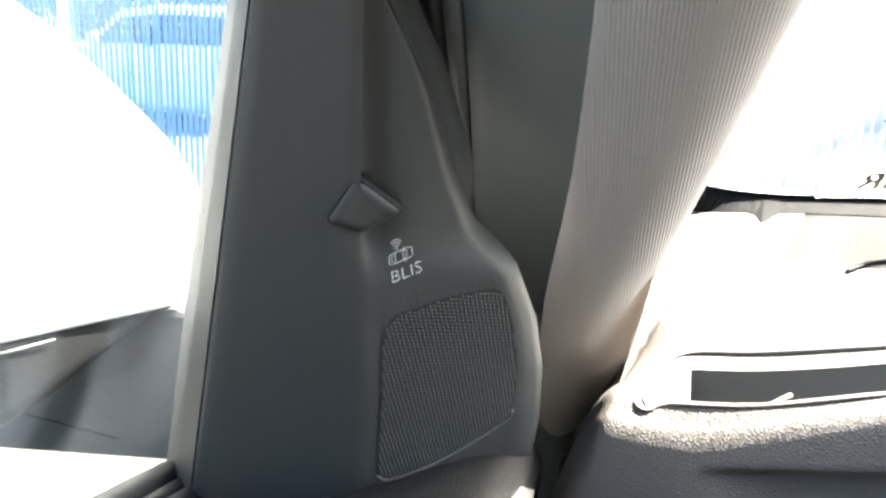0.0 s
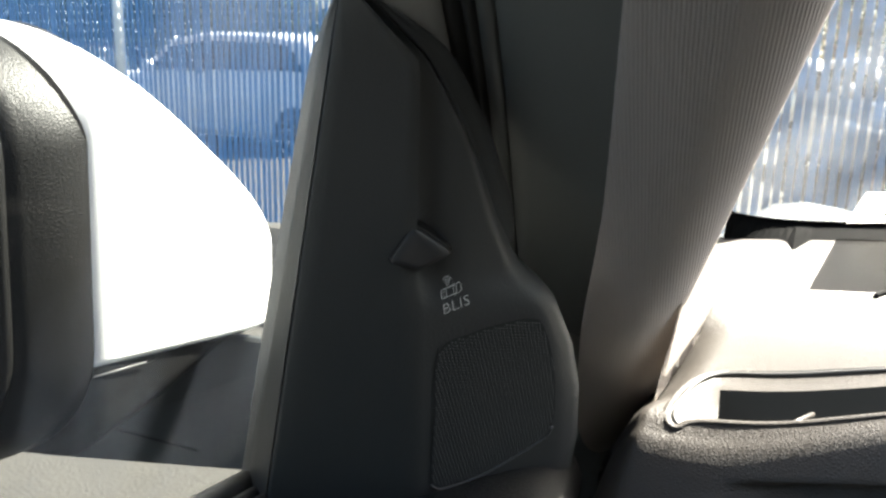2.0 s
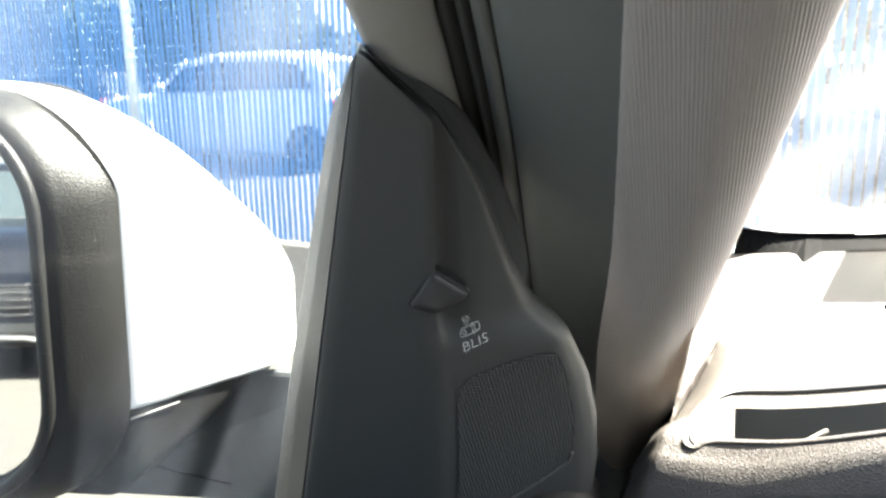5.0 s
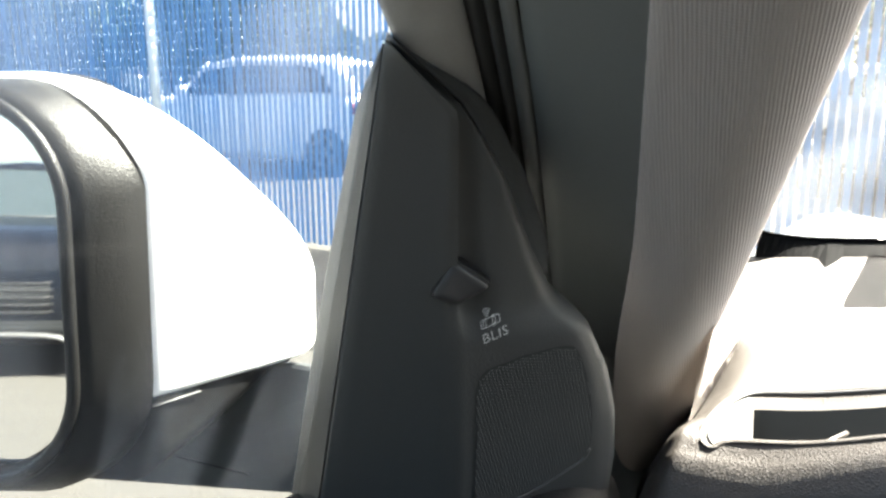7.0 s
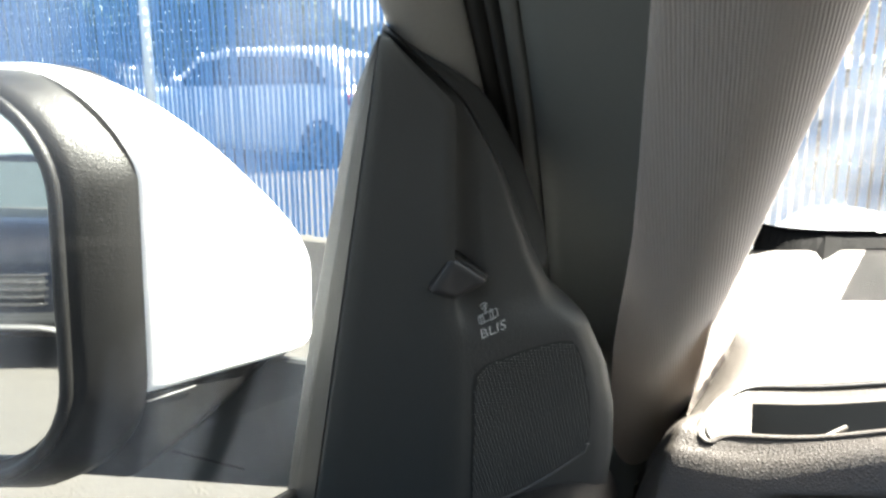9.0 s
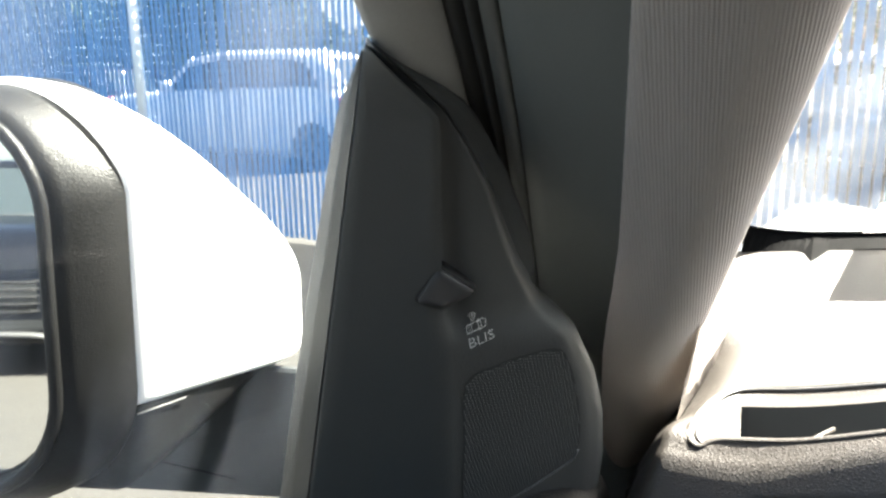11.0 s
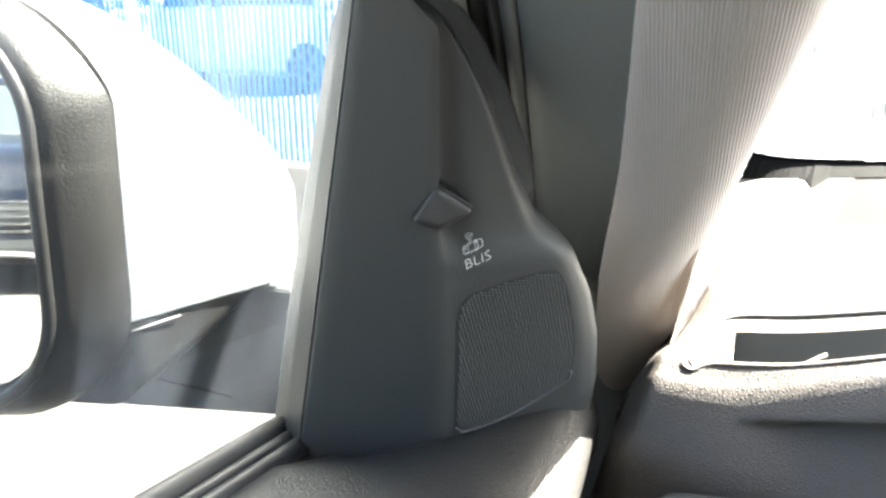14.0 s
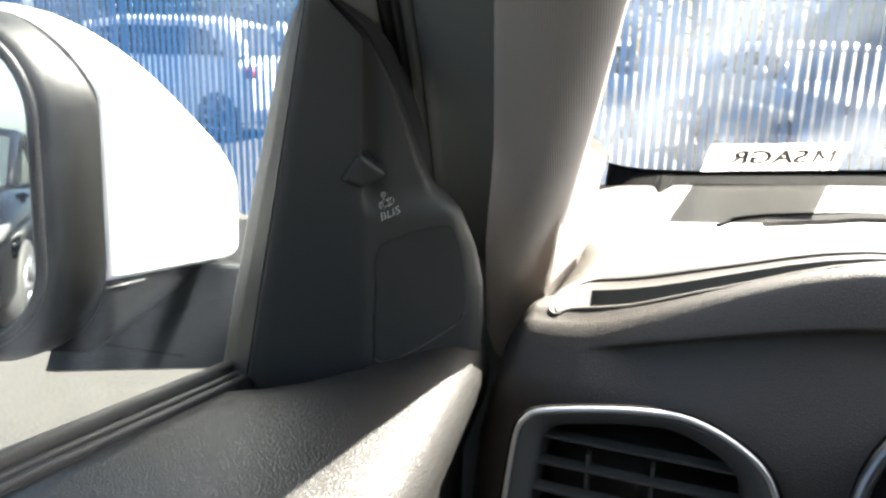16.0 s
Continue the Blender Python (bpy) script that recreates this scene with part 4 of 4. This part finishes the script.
part("rim", loft([oval(0.004, 0.185, -0.0700, 0.064, 0.038, 0.016), oval(0.003, 0.186, -0.0705, 0.0645, 0.038, 0.001), oval(0.0, 0.189, -0.0735, 0.0685, 0.040, 0.0), oval(-0.005, 0.193, -0.0765, 0.0708, 0.043, 0.0035, lean=0.9),
                  oval(-0.0120, 0.199, -0.0805, 0.0740, 0.043, 0.013, lean=0.9), oval(-0.0160, 0.202, -0.080, 0.0765, 0.043, 0.0205, lean=0.9), oval(-0.0167, 0.202, -0.078, 0.0768, 0.043, 0.028, lean=0.5)], caps=False), mirror_plastic, mirror, "textured black plastic rim")
part("bead", tube(oval(0.0012, 0.1872, -0.0718, 0.0663, 0.039, -0.0004), 0.0024, 8, True), mirror_plastic, mirror, "rounded black lip round the glass")
part("glass", loft([oval(0.004, 0.184, -0.0695, 0.064, 0.038, 0.0085), oval(0.005, 0.183, -0.0685, 0.063, 0.038, 0.0075)]), mirror_glass, mirror, "flat mirror glass", smooth=False)
FORE = Vector((0.125, 1.0, 0.0))


def oval_ahead(f, u0, u1, v0, v1, r, n=10, low=None):
    return [p + FORE * f for p in oval(u0, u1, v0, v1, r, 0.022, n, low)]


CAP = []
for k in range(17):
    t = math.sin(0.5 * math.pi * k / 16)
    v = 0.0755 - 0.080 * t ** 1.6 - 0.006 * t ** 12
    low = -0.0448 - 0.008 * t + 0.004 * t ** 20
    end = t ** 14
    CAP.append(oval_ahead(0.091 * t, -0.0165 + 0.006 * end, 0.202 - 0.10 * t ** 2.2, low + 0.004 * end, v, min(0.040, 0.47 * (v - low)) * (1 - 0.5 * t), low=0.003))
part("cap", loft(CAP), white_paint, mirror, "white painted mirror cap")
UNDER = []
for k in range(12):
    t = k / 11
    UNDER.append(oval_ahead(0.072 * t, -0.0155 + 0.003 * t, 0.2 - 0.06 * t, -0.078 + 0.024 * t ** 1.3, -0.034 - 0.006 * t, 0.012))
part("underside", loft(UNDER), shade_plastic, mirror)
step = MC - MU * 0.0158 - MV * 0.0476 - MN * 0.0215
part("seam", tube([step, step + FORE * 0.010 - MV * 0.0005, step + FORE * 0.021 - MV * 0.001], 0.00035, 6), lip_grey, mirror, "pale edge of the cap seam")
arm = []
for t in (0.0, 1.0):
    x = -0.285 + 0.130 * t
    foot = 1.1050 + (x + 0.176) * 0.17
    y = 0.177 + 0.010 * t
    ridge = 1.1515 + (x + 0.172) * 0.06
    profile = [(y, foot), (y + 0.0015, foot + 0.002), (y + 0.028, ridge - 0.002), (y + 0.0295, ridge - 0.0006), (y + 0.032, ridge - 0.0004), (y + 0.046, ridge - 0.012), (y + 0.056, foot + 0.004), (y + 0.050, foot - 0.006), (y + 0.006, foot - 0.003)]
    arm.append([Vector((x, py, pz)) for py, pz in profile])
arm_part = part("arm", loft(arm), arm_plastic, mirror, "dark grey mirror arm", smooth=False)


def on_arm(t, f):
    """A point on the arm's rear face: t along the arm, f up the face."""
    return lerp(lerp(arm[0][1], arm[1][1], t), lerp(arm[0][2], arm[1][2], t), f) + Vector((0, -0.0003, 0.0002))


# the arm's crease, drawn as a thin dark tube
part("crease", tube([on_arm(0.22 + 0.075 * k, 0.22 - 0.024 * k) for k in range(7)], 0.0005, 6), shade_plastic, arm_part)

# backing that closes the gap between panel, door top and pillar foot
bm = loft([[Vector(p) for p in r] for r in (
    ((-0.105, 0.190, 1.215), (-0.088, 0.255, 1.215), (-0.040, 0.340, 1.215)),
    ((-0.112, 0.190, 1.185), (-0.088, 0.260, 1.185), (-0.040, 0.340, 1.185)),
    ((-0.122, 0.185, 1.170), (-0.090, 0.275, 1.150), (-0.044, 0.345, 1.150)),
    ((-0.140, 0.200, 1.090), (-0.098, 0.300, 1.080), (-0.048, 0.350, 1.080)),
    ((-0.140, 0.200, 0.800), (-0.098, 0.300, 0.800), (-0.048, 0.350, 0.800)))], closed=False)
bmesh.ops.solidify(bm, geom=bm.faces[:], thickness=0.004)
structure("wall_pillar", bm, post_black, "black inner post behind the door edge", "door post", True)

# ---- fence with blue slats ----
FENCE_Y, PITCH, SLAT_W, TOP = 4.60, 0.054, 0.0385, 2.35
fence = thing("fence", "chain-link fence filled with blue plastic slats", "fence", (-2, FENCE_Y, 0))
bm = bmesh.new()
ring = [(-SLAT_W / 2, 0.0), (-SLAT_W / 2 + 0.003, -0.003), (SLAT_W / 2 - 0.003, -0.003), (SLAT_W / 2, 0.0), (SLAT_W / 2 - 0.003, 0.003), (-SLAT_W / 2 + 0.003, 0.003)]
loft([[Vector((x, y, z)) for x, y in ring] for z in (0.04, TOP - 0.03)], bm=bm)
slat_mesh = finish(bm, "slat", slat_blue, False)
for k in range(270):
    ob = part("slat", slat_mesh, None, fence)
    ob.location = (-9.6 + k * PITCH + random.uniform(-0.003, 0.003), FENCE_Y + random.uniform(-0.002, 0.002), random.uniform(-0.008, 0.008))
    ob.rotation_euler = (0, random.uniform(-0.002, 0.002), random.uniform(-0.05, 0.05))
verts, faces = [], []
WIRE = 0.00025
for k in range(272):
    for flip in (1, -1):
        x0 = -9.6 + (k - 0.5) * PITCH
        n = int((TOP - 0.08) / 0.072)
        for j in range(n):
            xa = x0 + flip * (PITCH / 2) * (1 if j % 2 else -1)
            xb = x0 - flip * (PITCH / 2) * (1 if j % 2 else -1)
            za, zb = 0.05 + j * 0.072, 0.05 + (j + 1) * 0.072
            y = FENCE_Y + flip * 0.0055
            i = len(verts)
            verts += [(xa - WIRE, y, za), (xa + WIRE, y - 0.0006, za), (xa + WIRE, y + 0.0006, za), (xb - WIRE, y, zb), (xb + WIRE, y - 0.0006, zb), (xb + WIRE, y + 0.0006, zb)]
            faces += [(i, i + 1, i + 4, i + 3), (i + 1, i + 2, i + 5, i + 4), (i + 2, i, i + 3, i + 5)]
me = bpy.data.meshes.new("wire_mesh")
me.from_pydata(verts, [], faces)
me.materials.append(wire_coat)
part("wire_mesh", me, None, fence, kind="stuff")
for x in (-8.83, -5.23, -1.63, 1.97):
    part("post", tube([(x, FENCE_Y - 0.045, 0.0), (x, FENCE_Y - 0.045, TOP + 0.04)], 0.037, 12), galvanised, fence, "galvanised fence post")
part("rail", tube([(-9.7, FENCE_Y - 0.03, TOP), (5.0, FENCE_Y - 0.03, TOP)], 0.021, 10), galvanised, fence)


# ---- parked cars ----
def parked_car(name, label, coat_mat, at, turn, length=4.3, width=1.78, height=1.5, nose=0.95, bonnet=0.95, tail_z=1.0, suv=False, overhang=0.72):
    """A parked car, nose towards its own +y, standing on the ground at its middle."""
    car = thing(name, label, "parked car", (0, 0, 0))
    L, W, H = length / 2, width / 2, height
    belt_z = bonnet + 0.06
    lowz = 0.24 if suv else 0.18
    wheel_r = 0.36 if suv else 0.32
    front_axle, rear_axle = L - nose, -L + overhang
    cowl, tail_top = L - nose - 0.38, -L + 0.32
    stations = [(L, 0.45, bonnet - 0.25, 0.72), (L - 0.04, 0.30, bonnet - 0.14, 0.84), (L - 0.16, lowz, bonnet - 0.06, 0.93), (L - 0.45, lowz, bonnet, 0.98), (cowl + 0.15, lowz, belt_z, 1.0), (0, lowz, belt_z + 0.02, 1.0),
                (-L + 0.7, lowz, belt_z + 0.05, 1.0), (-L + 0.2, lowz + 0.05, tail_z + 0.06, 0.95), (-L + 0.04, 0.32, tail_z, 0.90), (-L, 0.45, tail_z - 0.12, 0.82)]
    rings = []
    for y, z0, z1, w in stations:
        w *= W
        rings.append([Vector(p) for p in ((-w * 0.94, y, z0), (w * 0.94, y, z0), (w, y, z0 + 0.12), (w * 1.0, y, (z0 + z1) / 2 + 0.05), (w * 0.985, y, z1 - 0.07), (w * 0.84, y, z1), (w * 0.4, y, z1 + 0.025),
                      (-w * 0.4, y, z1 + 0.025), (-w * 0.84, y, z1), (-w * 0.985, y, z1 - 0.07), (-w, y, (z0 + z1) / 2 + 0.05), (-w, y, z0 + 0.12))])
    made = [part("body", loft(rings), coat_mat, car)]
    g = [(cowl, belt_z, 0.80), (cowl - 0.62, H - 0.09, 0.74), (cowl - 1.1, H - 0.02, 0.72), (-L + 1.0, H - 0.03, 0.71), (tail_top + 0.22, H - 0.12, 0.68), (tail_top - 0.12, belt_z + 0.06, 0.78)]
    rings = [[Vector((x, y, z)) for x, z in ((-W * 0.80, belt_z - 0.05), (W * 0.80, belt_z - 0.05), (W * w, max(z - 0.02, belt_z)), (W * w * 0.85, z), (-W * w * 0.85, z), (-W * w, max(z - 0.02, belt_z)))] for y, z, w in g]
    made.append(part("window_glass", loft(rings), dark_pane, car, "dark window glass", smooth=False))
    roof_rings = [[Vector((x, y, z)) for x, z in ((-W * (w + 0.075), z - 0.10), (-W * (w - 0.01), z + 0.01), (-W * w * 0.6, z + 0.035), (W * w * 0.6, z + 0.035), (W * (w - 0.01), z + 0.01), (W * (w + 0.075), z - 0.10))] for y, z, w in g[1:5]]
    made.append(part("roof", loft(roof_rings), coat_mat, car))
    for sx in (-1, 1):
        for (ya, za, wa), (yb, zb, wb), r in ((g[0], g[1], 0.035), (g[4], g[5], 0.18)):
            made.append(part("pillar", tube([(sx * W * (wa + 0.02), ya, za), (sx * W * (wb + 0.02), yb, zb)], r, 8), coat_mat, car))
        made.append(part("pillar", tube([(sx * W * 0.91, -0.15, belt_z - 0.02), (sx * W * 0.735, -0.22, H - 0.05)], 0.035, 8), frit_black, car))
        made.append(part("wing_mirror", box(sx * (W + 0.09) - 0.10, sx * (W + 0.09) + 0.10, cowl - 0.42, cowl - 0.28, belt_z, belt_z + 0.16, 0.03), coat_mat, car))
        if suv:
            lens = [[Vector((sx * W * u, L + d - b, z)) for z, b in ((z0, 0.0), (z0 + 0.3 * (z1 - z0), -0.012), (z1 - 0.01, 0.0), (z1, 0.015), (z1 - 0.02, 0.08), (z0, 0.08))]
                    for u, d, z0, z1 in ((0.56, 0.012, 0.685, 0.735), (0.66, 0.010, 0.690, 0.785), (0.78, -0.012, 0.700, 0.825), (0.89, -0.06, 0.720, 0.855), (0.955, -0.13, 0.760, 0.875), (0.985, -0.25, 0.830, 0.885))]
            shell = part("headlight", loft(lens), lamp_clear, car, "large swept-back clear headlight")
            made.append(shell)
            for u, d in ((0.70, 0.012), (0.81, -0.012)):
                part("reflector", tube([(sx * W * u, L + d - 0.02, 0.757), (sx * W * u, L + d + 0.004, 0.757)], 0.034, 14), chrome, shell)
            cheek = [[Vector((sx * W * u, L + d - b, z)) for z, b in ((0.37, 0.0), (0.545, 0.0), (0.56, 0.02), (0.56, 0.09), (0.36, 0.09), (0.36, 0.02))] for u, d in ((0.60, 0.026), (0.72, 0.016), (0.84, -0.022), (0.93, -0.085))]
            made.append(part("side_intake", loft(cheek), frit_black, car, "black corner intake"))
            part("trim_bar", tube([(sx * W * 0.70, L + 0.022, 0.435), (sx * W * 0.80, L + 0.0, 0.445), (sx * W * 0.91, L - 0.065, 0.455)], 0.022, 8, flat=0.7), guard_silver, made[-1], "silver bar in the intake")
        else:
            made.append(part("headlight", box(sx * W * 0.66 - 0.19, sx * W * 0.66 + 0.19, L - 0.30, L - 0.055, bonnet - 0.27, bonnet - 0.11, 0.03), lamp_clear, car, "clear headlight"))
        made.append(part("tail_light", box(sx * W * 0.80 - 0.10, sx * W * 0.80 + 0.10, -L - 0.005, -L + 0.2, tail_z - 0.22, tail_z - 0.03, 0.03), lamp_red, car, "red tail light"))
        for y in (front_axle, rear_axle):
            prof = [(-0.10, wheel_r * 0.64), (-0.11, wheel_r * 0.9), (-0.085, wheel_r), (0.085, wheel_r), (0.11, wheel_r * 0.9), (0.10, wheel_r * 0.64)]
            x = sx * (W - 0.085)
            tyre = part("wheel", loft([[Vector((x + u, y + r * math.cos(q), wheel_r + r * math.sin(q))) for q in [2 * math.pi * j / 28 for j in range(28)]] for u, r in prof]), tyre_rubber, car)
            made.append(tyre)
            bm = bmesh.new()
            for j in range(5):
                q = 2 * math.pi * j / 5
                tube([(x + sx * 0.105, y, wheel_r), (x + sx * 0.10, y + math.cos(q) * wheel_r * 0.64, wheel_r + math.sin(q) * wheel_r * 0.64)], 0.035, 6, bm=bm)
            tube([(x + sx * 0.10, y + wheel_r * 0.63 * math.cos(2 * math.pi * j / 24), wheel_r + wheel_r * 0.63 * math.sin(2 * math.pi * j / 24)) for j in range(24)], 0.018, 6, True, bm=bm)
            part("rim", bm, rim_alloy, tyre)
    low, high, reach = (0.455, 0.745, 0.50) if suv else (bonnet - 0.53, bonnet - 0.22, 0.46)
    made.append(part("grille", box(-W * reach, W * reach, L - 0.16, L + 0.008, low, high, 0.05), frit_black, car, "black radiator grille"))
    grille_at = made[-1]
    for k in range(5):
        z = low + (high - low) * (0.14 + 0.18 * k)
        part("grille_bar", tube([(-W * (reach - 0.03), L - 0.004, z + 0.008), (-W * reach * 0.8, L + 0.010, z), (W * reach * 0.8, L + 0.010, z), (W * (reach - 0.03), L - 0.004, z + 0.008)], 0.008, 6), bar_grey, grille_at)
    bumper = part("bumper", box(-W * 0.92, W * 0.92, L - 0.16, L + 0.02, 0.26, 0.46, 0.05), coat_mat if suv else grille_black, car)
    if suv:
        # lower intake with a silver guard and fog lamps
        part("air_intake", box(-W * 0.62, W * 0.62, L - 0.05, L + 0.026, 0.30, 0.44, 0.03), frit_black, bumper)
        guard = [(sx * W * u, L + d, z) for sx, u, d, z in ((-1, 0.84, -0.03, 0.22), (-1, 0.66, 0.032, 0.25), (-1, 0.42, 0.042, 0.335), (1, 0.42, 0.042, 0.335), (1, 0.66, 0.032, 0.25), (1, 0.84, -0.03, 0.22))]
        part("guard", tube(smooth_line(guard, 4), 0.024, 8, flat=0.7), guard_silver, bumper, "silver bumper guard")
        for sx in (-1, 1):
            part("bonnet_crease", tube([(sx * W * 0.52, L - 0.12, bonnet - 0.03), (sx * W * 0.60, L - 0.6, bonnet + 0.045), (sx * W * 0.66, cowl + 0.1, belt_z + 0.02)], 0.03, 8), coat_mat, made[0])
        part("windscreen_base", box(-W * 0.76, W * 0.76, cowl - 0.03, cowl + 0.05, belt_z - 0.03, belt_z + 0.035, 0.015), grille_black, made[0])
    else:
        part("air_intake", box(-W * 0.72, W * 0.72, L - 0.02, L + 0.04, 0.40, 0.445, 0.018), chrome, bumper)
    car.matrix_basis = pose(*at, 0, 0, turn)
    return car


parked_car("parked_hatchback", "white hatchback parked beyond the blue fence", white_paint, (-8.35, 9.35, 0), 90, 4.7, 1.8, 1.62, 0.95, 1.0, 1.02, overhang=0.48)
parked_car("parked_suv", "dark blue SUV parked behind the car, nose towards it", blue_paint, (-2.1, -7.8, 0), 0, 4.55, 1.88, 1.68, 0.9, 1.08, 1.1, True)
parked_car("parked_estate", "grey car parked behind next to the blue SUV", grey_paint, (0.6, -13.0, 0), 0, 4.5, 1.8, 1.5)
parked_car("parked_saloon", "silver car parked beyond the blue fence", silver_paint, (0.9, 10.2, 0), 200, 4.4, 1.78, 1.45)
parked_car("parked_saloon", "dark grey car parked beyond the blue fence", grey_paint, (-2.4, 10.6, 0), 180, 4.4, 1.78, 1.48)
parked_car("parked_hatchback", "dark blue car parked beyond the blue fence", blue_paint, (-13.2, 9.8, 0), 90, 4.2, 1.76, 1.48)


# ---- trees and a pale building beyond ----
def tree(at, height, spread, seed, leaves=2600):
    rnd = random.Random(seed)
    t = thing("tree", "leafy green tree beyond the fence", "tree", at, "trees beyond the fence")
    base = Vector(at)
    bm = bmesh.new()
    top = base + Vector((rnd.uniform(-0.3, 0.3), rnd.uniform(-0.3, 0.3), height * 0.55))

    def limb(a, b, r0, r1):
        a, b = Vector(a), Vector(b)
        d = (b - a).normalized()
        u = d.orthogonal().normalized()
        v = d.cross(u)
        mid_p = lerp(a, b, 0.5) + u * rnd.uniform(-0.12, 0.12)
        loft([[p + (u * math.cos(q) + v * math.sin(q)) * r for q in [math.pi * 2 * j / 7 for j in range(7)]] for p, r in ((a, r0), (mid_p, (r0 + r1) / 2), (b, r1))], bm=bm)

    limb(base, top, 0.17, 0.10)
    clumps = []
    for k in range(11):
        q = 2.4 * k
        start = lerp(base, top, rnd.uniform(0.45, 1.0))
        end = top + Vector((math.cos(q) * spread * rnd.uniform(0.4, 0.9), math.sin(q) * spread * rnd.uniform(0.4, 0.9), height * rnd.uniform(-0.12, 0.40)))
        limb(start, end, 0.06, 0.02)
        clumps += [end, lerp(start, end, 0.7)]
    part("trunk", bm, bark, t)
    verts, faces = [], []
    for k in range(leaves):
        c = clumps[rnd.randrange(len(clumps))] + Vector((rnd.gauss(0, 0.36), rnd.gauss(0, 0.36), rnd.gauss(0, 0.30)))
        a = Vector((rnd.gauss(0, 1), rnd.gauss(0, 1), rnd.gauss(0, 0.6))).normalized()
        b = a.orthogonal().normalized()
        s = rnd.uniform(0.05, 0.11)
        i = len(verts)
        verts += [c - a * s, c + b * s * 0.45, c + a * s, c - b * s * 0.45]
        faces.append((i, i + 1, i + 2, i + 3))
    me = bpy.data.meshes.new("crown")
    me.from_pydata(verts, [], faces)
    me.materials.append(leaf)
    part("crown", me, None, t, kind="stuff")


# the last tree's crown is out of view, placed to shade the slats
for k, (x, y, h, sp) in enumerate(((-13.0, 14.0, 4.6, 2.2), (-14.6, 16.6, 5.2, 2.4), (-2.6, 15.0, 4.4, 1.9), (0.2, 17.5, 4.2, 1.8), (-17.5, 15.0, 5.0, 2.4), (1.35, 6.6, 5.2, 0.95))):
    tree((x, y, 0), h, sp, 11 + k)

rnd = random.Random(5)
verts, faces = [], []
for k in range(30000):
    x = rnd.uniform(-23, -3.6)
    top = 3.1 + 0.35 * math.sin(x * 0.9) + 0.25 * math.sin(x * 2.3 + 1) - 1.0 * smoothstep(-10.0, -8.1, x) - 0.4 * smoothstep(-7.0, -4.2, x)
    c = Vector((x, 12.6 + rnd.uniform(-0.6, 0.6), top * math.sqrt(rnd.random())))
    a = Vector((rnd.gauss(0, 1), rnd.gauss(0, 1), rnd.gauss(0, 0.6))).normalized()
    b = a.orthogonal().normalized()
    w = rnd.uniform(0.07, 0.15)
    i = len(verts)
    verts += [c - a * w, c + b * w * 0.5, c + a * w, c - b * w * 0.5]
    faces.append((i, i + 1, i + 2, i + 3))
me = bpy.data.meshes.new("hedge")
me.from_pydata(verts, [], faces)
me.materials.append(leaf)
tagged(new("hedge", me), "dense dark green hedge behind the parked white car", "hedge", kind="stuff")

house = thing("building", "pale rendered low building with green-tinted windows", "building", (5, 22, 0))
part("wall", box(0.5, 14, 22, 30, 0, 4.2), plaster_wall, house, smooth=False)
part("roof", box(0.2, 14.3, 21.7, 30.3, 4.2, 4.5, 0.05), galvanised, house, smooth=False)
for k in range(5):
    w = part("window", box(1.3 + k * 2.5, 3.1 + k * 2.5, 21.93, 22.03, 1.2, 2.9, 0.02), plaster_wall, house, smooth=False)
    part("pane", box(1.4 + k * 2.5, 3.0 + k * 2.5, 21.90, 21.98, 1.3, 2.8), teal_pane, w, smooth=False)
